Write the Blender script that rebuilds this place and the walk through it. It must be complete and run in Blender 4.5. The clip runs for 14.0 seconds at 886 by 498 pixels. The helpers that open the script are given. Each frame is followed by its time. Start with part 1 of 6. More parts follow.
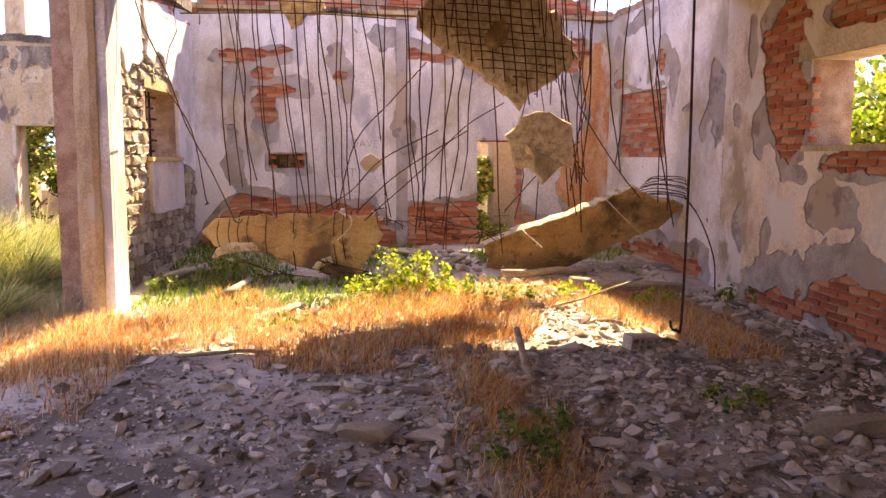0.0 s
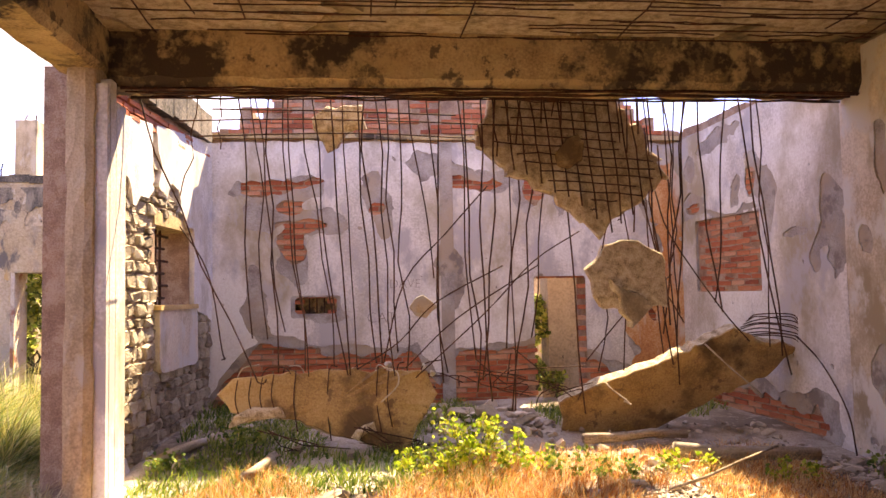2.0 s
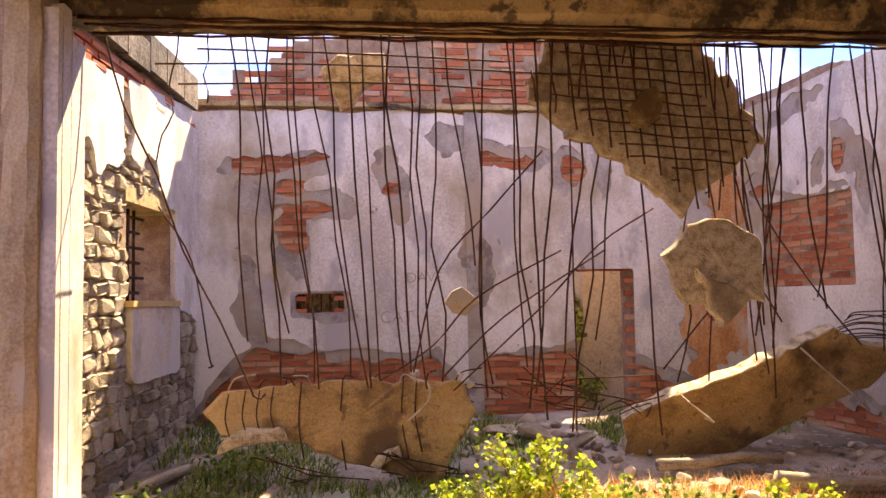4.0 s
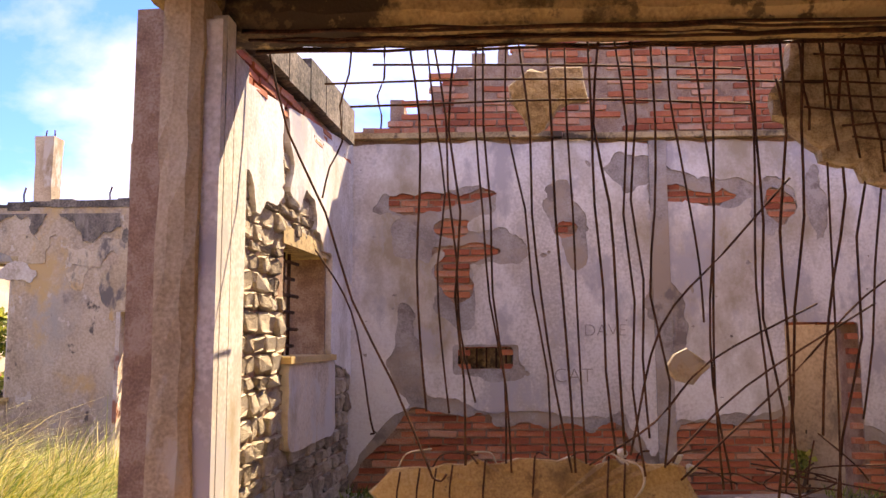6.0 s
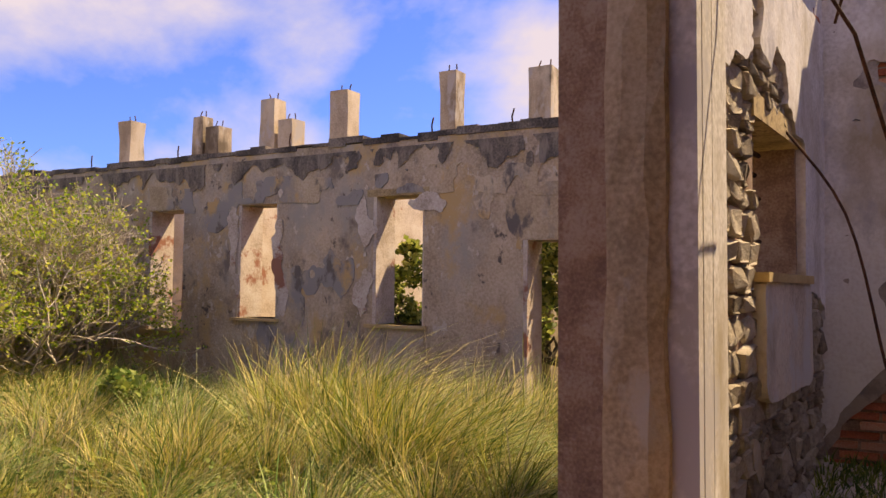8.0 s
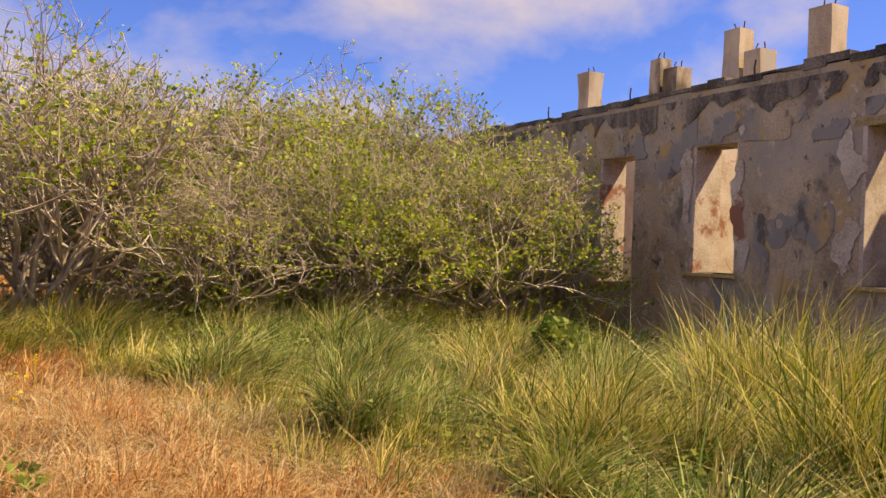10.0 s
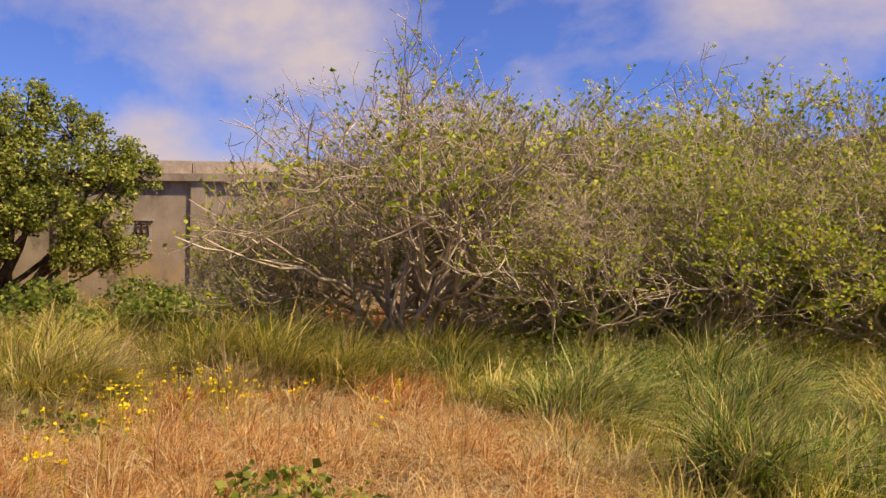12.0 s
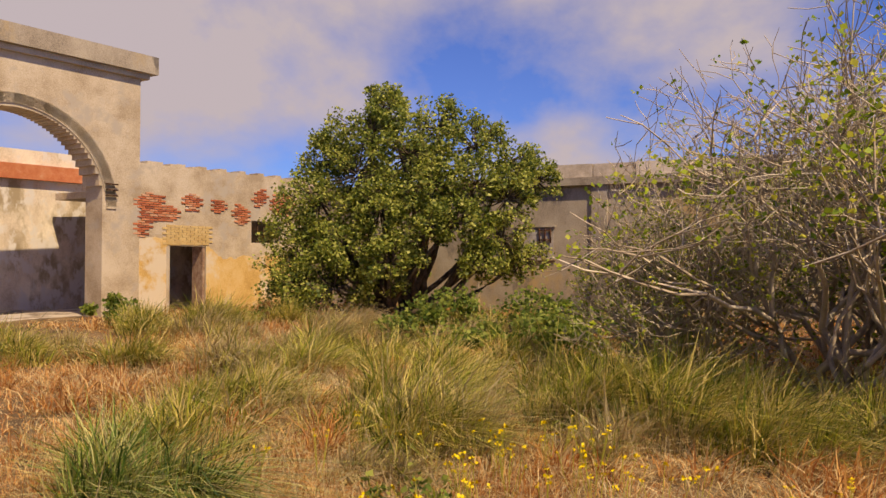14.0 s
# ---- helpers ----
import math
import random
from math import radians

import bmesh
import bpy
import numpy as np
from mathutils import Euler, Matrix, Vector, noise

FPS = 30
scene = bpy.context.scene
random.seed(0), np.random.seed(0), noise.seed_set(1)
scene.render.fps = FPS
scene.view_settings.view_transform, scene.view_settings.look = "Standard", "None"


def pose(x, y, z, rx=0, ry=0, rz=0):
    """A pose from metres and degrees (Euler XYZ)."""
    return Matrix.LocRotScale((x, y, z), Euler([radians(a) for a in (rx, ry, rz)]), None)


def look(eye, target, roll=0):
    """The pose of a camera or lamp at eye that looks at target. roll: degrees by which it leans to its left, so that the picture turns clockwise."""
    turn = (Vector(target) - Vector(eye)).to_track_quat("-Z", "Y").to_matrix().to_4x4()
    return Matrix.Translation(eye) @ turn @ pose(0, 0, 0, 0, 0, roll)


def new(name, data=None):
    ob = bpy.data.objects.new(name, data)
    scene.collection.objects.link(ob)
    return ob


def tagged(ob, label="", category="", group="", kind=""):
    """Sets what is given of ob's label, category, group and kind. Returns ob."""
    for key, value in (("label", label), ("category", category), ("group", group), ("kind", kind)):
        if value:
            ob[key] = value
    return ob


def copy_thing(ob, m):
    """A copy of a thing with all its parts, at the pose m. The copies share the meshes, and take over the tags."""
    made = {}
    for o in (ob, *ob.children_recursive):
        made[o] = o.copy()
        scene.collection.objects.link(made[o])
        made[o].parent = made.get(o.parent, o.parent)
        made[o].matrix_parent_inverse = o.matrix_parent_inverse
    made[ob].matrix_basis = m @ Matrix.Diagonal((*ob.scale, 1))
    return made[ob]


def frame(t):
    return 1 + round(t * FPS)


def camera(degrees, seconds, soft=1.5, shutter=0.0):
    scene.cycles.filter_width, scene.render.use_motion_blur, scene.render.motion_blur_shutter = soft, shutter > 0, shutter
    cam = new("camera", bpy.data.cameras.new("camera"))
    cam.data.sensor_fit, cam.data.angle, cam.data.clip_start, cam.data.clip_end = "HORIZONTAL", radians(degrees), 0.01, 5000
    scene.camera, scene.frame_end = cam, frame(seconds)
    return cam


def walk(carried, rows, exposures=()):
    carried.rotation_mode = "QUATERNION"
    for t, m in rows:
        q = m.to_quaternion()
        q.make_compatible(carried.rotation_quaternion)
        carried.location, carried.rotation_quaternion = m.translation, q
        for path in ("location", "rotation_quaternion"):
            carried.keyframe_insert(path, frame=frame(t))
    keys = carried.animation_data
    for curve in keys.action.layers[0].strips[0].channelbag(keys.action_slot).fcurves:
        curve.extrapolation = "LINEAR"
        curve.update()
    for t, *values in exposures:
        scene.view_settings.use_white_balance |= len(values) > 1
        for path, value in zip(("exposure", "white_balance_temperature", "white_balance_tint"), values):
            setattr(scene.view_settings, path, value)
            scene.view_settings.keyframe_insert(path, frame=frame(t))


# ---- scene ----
cam = camera(58.4, 14.0)
PATH = [
    (0.0, (0.000, 0.000, 1.680), (0.473, 3.945, 1.222), 0.34),
    (0.5, (-0.045, 0.300, 1.707), (0.431, 4.262, 1.430), 0.12),
    (1.0, (-0.105, 0.720, 1.767), (0.359, 4.691, 1.865), -0.38),
    (1.5, (-0.265, 1.152, 1.781), (0.126, 5.123, 2.064), -0.67),
    (2.0, (-0.286, 1.572, 1.714), (0.121, 5.545, 1.948), -1.05),
    (2.5, (-0.203, 2.015, 1.711), (0.239, 5.984, 1.953), -1.20),
    (3.0, (-0.259, 2.389, 1.637), (0.206, 6.361, 1.734), -0.94),
    (5.5, (-0.931, 3.812, 1.680), (-0.496, 7.752, 2.214), -0.98),
    (6.0, (-0.985, 4.020, 1.762), (-1.120, 7.990, 2.230), -0.25),
    (6.5, (-1.097, 4.228, 1.737), (-1.728, 8.166, 2.038), 0.12),
    (7.0, (-1.352, 4.547, 1.730), (-2.533, 8.358, 2.016), 0.04),
    (9.3, (-2.035, 6.058, 1.377), (-4.883, 8.867, 1.357), 1.42),
    (9.5, (-2.110, 6.140, 1.389), (-5.139, 8.752, 1.356), 1.59),
    (10.0, (-2.313, 6.246, 1.414), (-5.854, 8.106, 1.374), 1.91),
    (10.5, (-2.460, 6.399, 1.343), (-6.407, 7.045, 1.365), 0.36),
    (11.0, (-2.621, 6.486, 1.380), (-6.615, 6.697, 1.435), -0.15),
    (11.5, (-2.844, 6.460, 1.358), (-6.843, 6.521, 1.386), 0.23),
    (12.0, (-3.096, 6.417, 1.314), (-7.092, 6.584, 1.391), 0.46),
    (12.5, (-3.530, 6.489, 1.363), (-7.525, 6.694, 1.403), 0.08),
    (13.0, (-3.972, 6.444, 1.421), (-7.947, 6.002, 1.467), 0.16),
    (13.5, (-4.373, 6.353, 1.462), (-8.209, 5.220, 1.436), 0.23),
    (14.0, (-4.738, 6.290, 1.567), (-8.311, 4.493, 1.619), 0.28),
]
walk(cam, [(t, look(eye, target, roll)) for t, eye, target, roll in PATH],
     exposures=[(0.0, 3.25, 10200, 11), (3.2, 2.98, 10200, 11), (5.5, 2.85, 9700, 11), (6.5, 2.22, 9400, 15), (9.3, 1.38, 11000, 11), (12.0, 1.1, 11000, 12), (14.0, 0.84, 10600, 12)])

# ---- world and sun ----
SUN = Vector((0.38, 0.67, 1.0)).normalized()
world = bpy.data.worlds.new("sky")
scene.world = world
world.use_nodes = True
wt = world.node_tree
wt.nodes.clear()
w_out = wt.nodes.new("ShaderNodeOutputWorld")
w_bg = wt.nodes.new("ShaderNodeBackground")
w_sky = wt.nodes.new("ShaderNodeTexSky")
w_sky.sky_type = "NISHITA"
w_sky.sun_disc = False
w_sky.sun_elevation = math.asin(SUN.z)
w_sky.sun_rotation = math.atan2(SUN.x, SUN.y)
w_sky.air_density, w_sky.dust_density, w_sky.ozone_density = 1.0, 0.3, 3.0
w_bg.inputs["Strength"].default_value = 0.115
w_co = wt.nodes.new("ShaderNodeTexCoord")
w_map = wt.nodes.new("ShaderNodeMapping")
w_map.inputs["Scale"].default_value = (1.0, 1.0, 1.7)
w_n = wt.nodes.new("ShaderNodeTexNoise")
w_n.inputs["Scale"].default_value = 2.1
w_n.inputs["Detail"].default_value = 9.0
w_n.inputs["Roughness"].default_value = 0.55
w_n.inputs["Distortion"].default_value = 0.15
w_r = wt.nodes.new("ShaderNodeValToRGB")
w_r.color_ramp.elements[0].position, w_r.color_ramp.elements[1].position = 0.45, 0.62
w_mix = wt.nodes.new("ShaderNodeMix")
w_mix.data_type = "RGBA"
w_mix.inputs["B"].default_value = (2.15, 2.25, 3.3, 1)
wl = wt.links.new
wl(w_co.outputs["Generated"], w_map.inputs["Vector"])
wl(w_map.outputs["Vector"], w_n.inputs["Vector"])
wl(w_n.outputs["Fac"], w_r.inputs["Fac"])
wl(w_r.outputs["Color"], w_mix.inputs["Factor"])
w_blue = wt.nodes.new("ShaderNodeMix")
w_blue.data_type, w_blue.blend_type = "RGBA", "MULTIPLY"
w_blue.inputs["Factor"].default_value = 1.0
w_blue.inputs["B"].default_value = (0.17, 0.32, 0.82, 1)
wl(w_sky.outputs["Color"], w_blue.inputs["A"])
wl(w_blue.outputs["Result"], w_mix.inputs["A"])
wl(w_mix.outputs["Result"], w_bg.inputs["Color"])
wl(w_bg.outputs["Background"], w_out.inputs["Surface"])

sun_data = bpy.data.lights.new("sun", "SUN")
sun_data.energy, sun_data.angle, sun_data.color = 2.8, radians(0.5), (1.0, 0.93, 0.82)
sun = new("sun", sun_data)
sun.matrix_world = look(SUN * 40, (0, 0, 0))


# ---- materials ----
def material(name, ramp, scale=3.0, fine=30.0, bump=0.3, rough=0.9, island=0.0, per_object=0.0, metal=0.0,
             stain=None, stain_scale=0.7, stain_range=(0.5, 0.66), stretch=(1, 1, 1), spec=0.25, detail=8.0, translucent=0.0, grain=0.35):
    """A two-scale noise material. ramp: colours from low to high; stain: a second colour laid over in soft blotches."""
    m = bpy.data.materials.new(name)
    m.use_nodes = True
    nt = m.node_tree
    nd, ln = nt.nodes.new, nt.links.new
    bs = nt.nodes["Principled BSDF"]
    bs.inputs["Roughness"].default_value = rough
    bs.inputs["Metallic"].default_value = metal
    bs.inputs["Specular IOR Level"].default_value = spec
    co = nd("ShaderNodeTexCoord")
    mp = nd("ShaderNodeMapping")
    mp.inputs["Scale"].default_value = stretch
    ln(co.outputs["Object"], mp.inputs["Vector"])
    n1 = nd("ShaderNodeTexNoise")
    n1.inputs["Scale"].default_value, n1.inputs["Detail"].default_value, n1.inputs["Roughness"].default_value = scale, detail, 0.6
    ln(mp.outputs["Vector"], n1.inputs["Vector"])
    n2 = nd("ShaderNodeTexNoise")
    n2.inputs["Scale"].default_value, n2.inputs["Detail"].default_value = fine, 4.0
    ln(co.outputs["Object"], n2.inputs["Vector"])
    value = n1.outputs["Fac"]
    if grain:
        mx = nd("ShaderNodeMix")
        mx.inputs["Factor"].default_value = grain
        ln(value, mx.inputs["A"])
        ln(n2.outputs["Fac"], mx.inputs["B"])
        value = mx.outputs["Result"]
    for amount, node, out in ((island, "ShaderNodeNewGeometry", "Random Per Island"), (per_object, "ShaderNodeObjectInfo", "Random")):
        if amount:
            g, ma, ad = nd(node), nd("ShaderNodeMath"), nd("ShaderNodeMath")
            ma.operation, ad.operation = "MULTIPLY_ADD", "ADD"
            ln(g.outputs[out], ma.inputs[0])
            ma.inputs[1].default_value, ma.inputs[2].default_value = amount, -amount / 2
            ln(value, ad.inputs[0])
            ln(ma.outputs[0], ad.inputs[1])
            value = ad.outputs[0]
    cr = nd("ShaderNodeValToRGB")
    els = cr.color_ramp.elements
    lo, hi = (0.39, 0.61) if not (island or per_object) else (0.24, 0.76)
    while len(els) < len(ramp):
        els.new(0.5)
    for i, c in enumerate(ramp):
        els[i].position = lo + (hi - lo) * i / (len(ramp) - 1)
        els[i].color = (*c, 1)
    ln(value, cr.inputs["Fac"])
    colour = cr.outputs["Color"]
    for k, (sc, tone, rng) in enumerate(stain or []):
        n3, r3, m3 = nd("ShaderNodeTexNoise"), nd("ShaderNodeValToRGB"), nd("ShaderNodeMix")
        n3.inputs["Scale"].default_value, n3.inputs["Detail"].default_value, n3.inputs["Roughness"].default_value = sc, 10.0, 0.65
        n3.noise_dimensions = "4D"
        n3.inputs["W"].default_value = 3.1 + 7.7 * k
        ln(mp.outputs["Vector"], n3.inputs["Vector"])
        r3.color_ramp.elements[0].position, r3.color_ramp.elements[1].position = rng[0] - 0.025, rng[0] - 0.025 + (rng[1] - rng[0]) * 0.6
        ln(n3.outputs["Fac"], r3.inputs["Fac"])
        m3.data_type = "RGBA"
        ln(r3.outputs["Color"], m3.inputs["Factor"])
        ln(colour, m3.inputs["A"])
        m3.inputs["B"].default_value = (*tone, 1)
        colour = m3.outputs["Result"]
    ln(colour, bs.inputs["Base Color"])
    if translucent:
        tr, ms = nd("ShaderNodeBsdfTranslucent"), nd("ShaderNodeMixShader")
        ln(colour, tr.inputs["Color"])
        ms.inputs["Fac"].default_value = translucent
        ln(bs.outputs["BSDF"], ms.inputs[1])
        ln(tr.outputs["BSDF"], ms.inputs[2])
        ln(ms.outputs["Shader"], nt.nodes["Material Output"].inputs["Surface"])
    if bump:
        b1, b2 = nd("ShaderNodeBump"), nd("ShaderNodeBump")
        b1.inputs["Strength"].default_value, b1.inputs["Distance"].default_value = bump, 0.02
        b2.inputs["Strength"].default_value, b2.inputs["Distance"].default_value = bump, 0.006
        ln(n1.outputs["Fac"], b1.inputs["Height"])
        ln(n2.outputs["Fac"], b2.inputs["Height"])
        ln(b1.outputs["Normal"], b2.inputs["Normal"])
        ln(b2.outputs["Normal"], bs.inputs["Normal"])
    return m


WHITE = material("old_white_plaster", [(0.50, 0.45, 0.41), (0.70, 0.65, 0.62), (0.80, 0.77, 0.75)], 1.3, 40, 0.25, 0.9,
                 stain=[(0.9, (0.40, 0.33, 0.24), (0.52, 0.72)), (2.2, (0.46, 0.43, 0.44), (0.55, 0.70))], stretch=(1, 1, 0.6))
CREAM = material("cream_plaster", [(0.46, 0.37, 0.28), (0.66, 0.56, 0.45), (0.76, 0.68, 0.57)], 1.3, 40, 0.25, 0.9,
                 stain=[(1.1, (0.34, 0.27, 0.18), (0.52, 0.7)), (2.4, (0.62, 0.58, 0.54), (0.52, 0.64))], stretch=(1, 1, 0.6))
GREYCOAT = material("grey_render", [(0.26, 0.225, 0.205), (0.37, 0.33, 0.31), (0.46, 0.42, 0.40)], 4, 60, 0.5, 0.95,
                    stain=[(1.5, (0.40, 0.32, 0.25), (0.5, 0.7)), (3.2, (0.24, 0.20, 0.18), (0.58, 0.68))])
MORTAR = material("crumbling_mortar", [(0.22, 0.13, 0.09), (0.33, 0.21, 0.145), (0.42, 0.31, 0.23)], 6, 70, 0.8, 0.95)
BRICK = material("red_brick", [(0.26, 0.075, 0.04), (0.42, 0.12, 0.06), (0.50, 0.18, 0.09), (0.52, 0.30, 0.20)], 5, 80, 0.5, 0.9, per_object=0.5)
BRICKS = material("red_bricks", [(0.26, 0.075, 0.04), (0.42, 0.12, 0.06), (0.50, 0.18, 0.09), (0.52, 0.30, 0.20)], 5, 80, 0.5, 0.9, island=0.5)
STONE = material("rubble_stone", [(0.20, 0.155, 0.11), (0.38, 0.305, 0.22), (0.54, 0.455, 0.345)], 5, 50, 0.8, 0.92, per_object=0.45)
ROCK = material("loose_rubble", [(0.22, 0.17, 0.135), (0.46, 0.375, 0.30), (0.68, 0.58, 0.49)], 5, 50, 0.8, 0.95, island=0.6)
CONCRETE = material("aged_concrete", [(0.33, 0.25, 0.165), (0.50, 0.39, 0.265), (0.62, 0.51, 0.37)], 1.8, 55, 0.5, 0.92,
                    stain=[(0.8, (0.15, 0.11, 0.07), (0.55, 0.72)), (3.0, (0.48, 0.42, 0.35), (0.58, 0.68))], stretch=(1, 1, 0.5))
BEAM = material("stained_beam_concrete", [(0.22, 0.155, 0.085), (0.44, 0.31, 0.16), (0.60, 0.45, 0.25)], 2.2, 50, 0.7, 0.92,
                stain=[(0.9, (0.07, 0.05, 0.035), (0.54, 0.62)), (7.0, (0.16, 0.115, 0.07), (0.58, 0.66)), (3.5, (0.52, 0.38, 0.20), (0.55, 0.7))])
SOFFIT = material("stained_soffit", [(0.24, 0.17, 0.09), (0.42, 0.31, 0.17), (0.54, 0.43, 0.28)], 1.6, 45, 0.6, 0.92,
                  stain=[(0.8, (0.08, 0.06, 0.04), (0.50, 0.70))])
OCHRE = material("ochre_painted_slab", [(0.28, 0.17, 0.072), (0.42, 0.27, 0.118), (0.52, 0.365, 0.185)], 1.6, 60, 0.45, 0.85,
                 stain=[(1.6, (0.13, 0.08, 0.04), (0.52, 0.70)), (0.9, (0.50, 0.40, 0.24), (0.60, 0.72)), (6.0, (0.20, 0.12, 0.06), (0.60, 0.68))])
AGGREGATE = material("broken_concrete", [(0.27, 0.20, 0.125), (0.50, 0.39, 0.26), (0.62, 0.53, 0.40)], 14, 90, 1.0, 0.95)
RUST = material("rusty_steel", [(0.035, 0.016, 0.010), (0.075, 0.032, 0.018), (0.13, 0.055, 0.03)], 12, 90, 0.4, 0.85)
PALEBAR = material("paint_flecked_bar", [(0.40, 0.32, 0.24), (0.55, 0.47, 0.38)], 12, 90, 0.4, 0.85)
RUINWALL = material("weathered_facade", [(0.34, 0.25, 0.165), (0.52, 0.39, 0.265), (0.64, 0.51, 0.37)], 1.4, 35, 0.8, 0.93,
                    stain=[(0.6, (0.42, 0.37, 0.31), (0.52, 0.70)), (1.4, (0.60, 0.40, 0.19), (0.57, 0.72)), (2.6, (0.24, 0.19, 0.15), (0.58, 0.72)), (7.0, (0.62, 0.53, 0.42), (0.60, 0.68)), (5.0, (0.14, 0.11, 0.09), (0.64, 0.70))], stretch=(1, 1, 0.7))
FACADECOAT = material("peeling_facade_render", [(0.40, 0.29, 0.18), (0.54, 0.41, 0.27), (0.64, 0.52, 0.37)], 1.6, 35, 0.6, 0.93,
                      stain=[(0.7, (0.33, 0.30, 0.27), (0.50, 0.62)), (1.8, (0.58, 0.38, 0.18), (0.60, 0.70)), (3.4, (0.18, 0.15, 0.13), (0.57, 0.68))], stretch=(1.0, 1, 0.55))
SOOT = material("black_lichen_streaks", [(0.09, 0.075, 0.062), (0.18, 0.145, 0.115), (0.32, 0.255, 0.195)], 3.0, 40, 0.6, 0.95, stretch=(1.6, 1, 0.4),
                stain=[(2.4, (0.30, 0.245, 0.19), (0.56, 0.66))])
COPING = material("blackened_coping", [(0.05, 0.042, 0.035), (0.13, 0.105, 0.085), (0.30, 0.24, 0.185)], 2.5, 35, 0.8, 0.95, stretch=(1, 1, 0.6))
JAMB = material("pale_jamb_plaster", [(0.46, 0.36, 0.27), (0.62, 0.51, 0.41), (0.70, 0.62, 0.53)], 2.5, 40, 0.4, 0.9,
                stain=[(1.8, (0.38, 0.17, 0.11), (0.58, 0.66))])
YELLOW = material("yellow_limewash", [(0.48, 0.29, 0.10), (0.62, 0.40, 0.16), (0.66, 0.48, 0.25)], 1.1, 35, 0.3, 0.9,
                  stain=[(0.8, (0.62, 0.52, 0.40), (0.50, 0.62))])
ARCHWHITE = material("arch_render", [(0.34, 0.26, 0.18), (0.48, 0.385, 0.285), (0.58, 0.49, 0.385)], 1.0, 35, 0.35, 0.9,
                     stain=[(1.3, (0.42, 0.36, 0.30), (0.55, 0.7))])
FARWALL = material("far_wall_render", [(0.20, 0.16, 0.125), (0.33, 0.275, 0.22), (0.42, 0.36, 0.29)], 1.0, 30, 0.4, 0.92,
                   stain=[(0.5, (0.44, 0.31, 0.16), (0.56, 0.7)), (1.2, (0.15, 0.13, 0.115), (0.60, 0.72))], stretch=(1, 1, 0.6))
DIRT = material("dusty_ground", [(0.28, 0.225, 0.18), (0.46, 0.385, 0.32), (0.60, 0.52, 0.44)], 1.2, 55, 0.9, 0.97,
                stain=[(0.9, (0.19, 0.145, 0.11), (0.50, 0.66)), (0.4, (0.42, 0.37, 0.32), (0.60, 0.70)), (9.0, (0.42, 0.36, 0.30), (0.58, 0.66))])
SOIL = material("dark_grass_litter", [(0.07, 0.045, 0.025), (0.15, 0.095, 0.05), (0.26, 0.16, 0.08)], 1.5, 45, 0.8, 0.97)
GREEN = material("green_grass", [(0.105, 0.15, 0.02), (0.31, 0.345, 0.045), (0.54, 0.49, 0.095), (0.78, 0.62, 0.25)], 0.5, 9, 0, 0.6, island=0.9, translucent=0.24)
LUSH = material("lush_grass", [(0.05, 0.11, 0.025), (0.15, 0.26, 0.055), (0.32, 0.43, 0.10), (0.60, 0.60, 0.26)], 0.5, 9, 0, 0.55, island=0.9, translucent=0.24)
DRY = material("dry_grass", [(0.38, 0.14, 0.045), (0.62, 0.28, 0.09), (0.76, 0.44, 0.17), (0.82, 0.64, 0.36)], 0.5, 9, 0, 0.7, island=0.8, translucent=0.3)
STRAW = material("straw_seed_heads", [(0.38, 0.27, 0.12), (0.56, 0.44, 0.24), (0.62, 0.52, 0.34)], 0.5, 9, 0, 0.7, island=0.75, translucent=0.3)
WEED = material("weed_leaves", [(0.08, 0.14, 0.03), (0.19, 0.26, 0.05), (0.34, 0.38, 0.09)], 1.0, 12, 0, 0.55, island=0.75, translucent=0.45)
BARK = material("pale_fig_bark", [(0.28, 0.215, 0.16), (0.46, 0.375, 0.295), (0.62, 0.54, 0.45)], 6, 60, 0.4, 0.9, island=0.4)
DARKBARK = material("dark_bark", [(0.05, 0.037, 0.026), (0.10, 0.075, 0.05), (0.16, 0.12, 0.09)], 6, 60, 0.5, 0.9)
FIGLEAF = material("young_fig_leaves", [(0.15, 0.24, 0.025), (0.30, 0.42, 0.04), (0.46, 0.54, 0.06), (0.60, 0.58, 0.10)], 0.8, 12, 0, 0.5, island=0.8, translucent=0.45)
OLIVE = material("dark_evergreen_leaves", [(0.09, 0.13, 0.03), (0.185, 0.235, 0.045), (0.33, 0.37, 0.075), (0.50, 0.50, 0.14)], 0.7, 12, 0, 0.5, island=0.8, translucent=0.4)
FLOWER = material("yellow_petals", [(0.65, 0.45, 0.02), (0.75, 0.58, 0.03)], 3, 20, 0, 0.6, island=0.4)
WOOD = material("weathered_wood", [(0.20, 0.15, 0.10), (0.36, 0.28, 0.20), (0.46, 0.38, 0.29)], 3, 60, 0.5, 0.85, stretch=(1, 1, 8))
SILLWOOD = material("ochre_sill", [(0.48, 0.32, 0.14), (0.62, 0.45, 0.22)], 3, 40, 0.3, 0.85)


# ---- mesh helpers ----
RNG = np.random.default_rng(7)


def mesh_object(name, verts, faces, mat, parent=None, smooth=False):
    me = bpy.data.meshes.new(name)
    me.from_pydata([tuple(v) for v in verts], [], [tuple(f) for f in faces])
    for m in (mat if isinstance(mat, (list, tuple)) else [mat]):
        me.materials.append(m)
    if smooth:
        me.polygons.foreach_set("use_smooth", [True] * len(me.polygons))
    me.update()
    ob = new(name, me)
    ob.parent = parent
    return ob


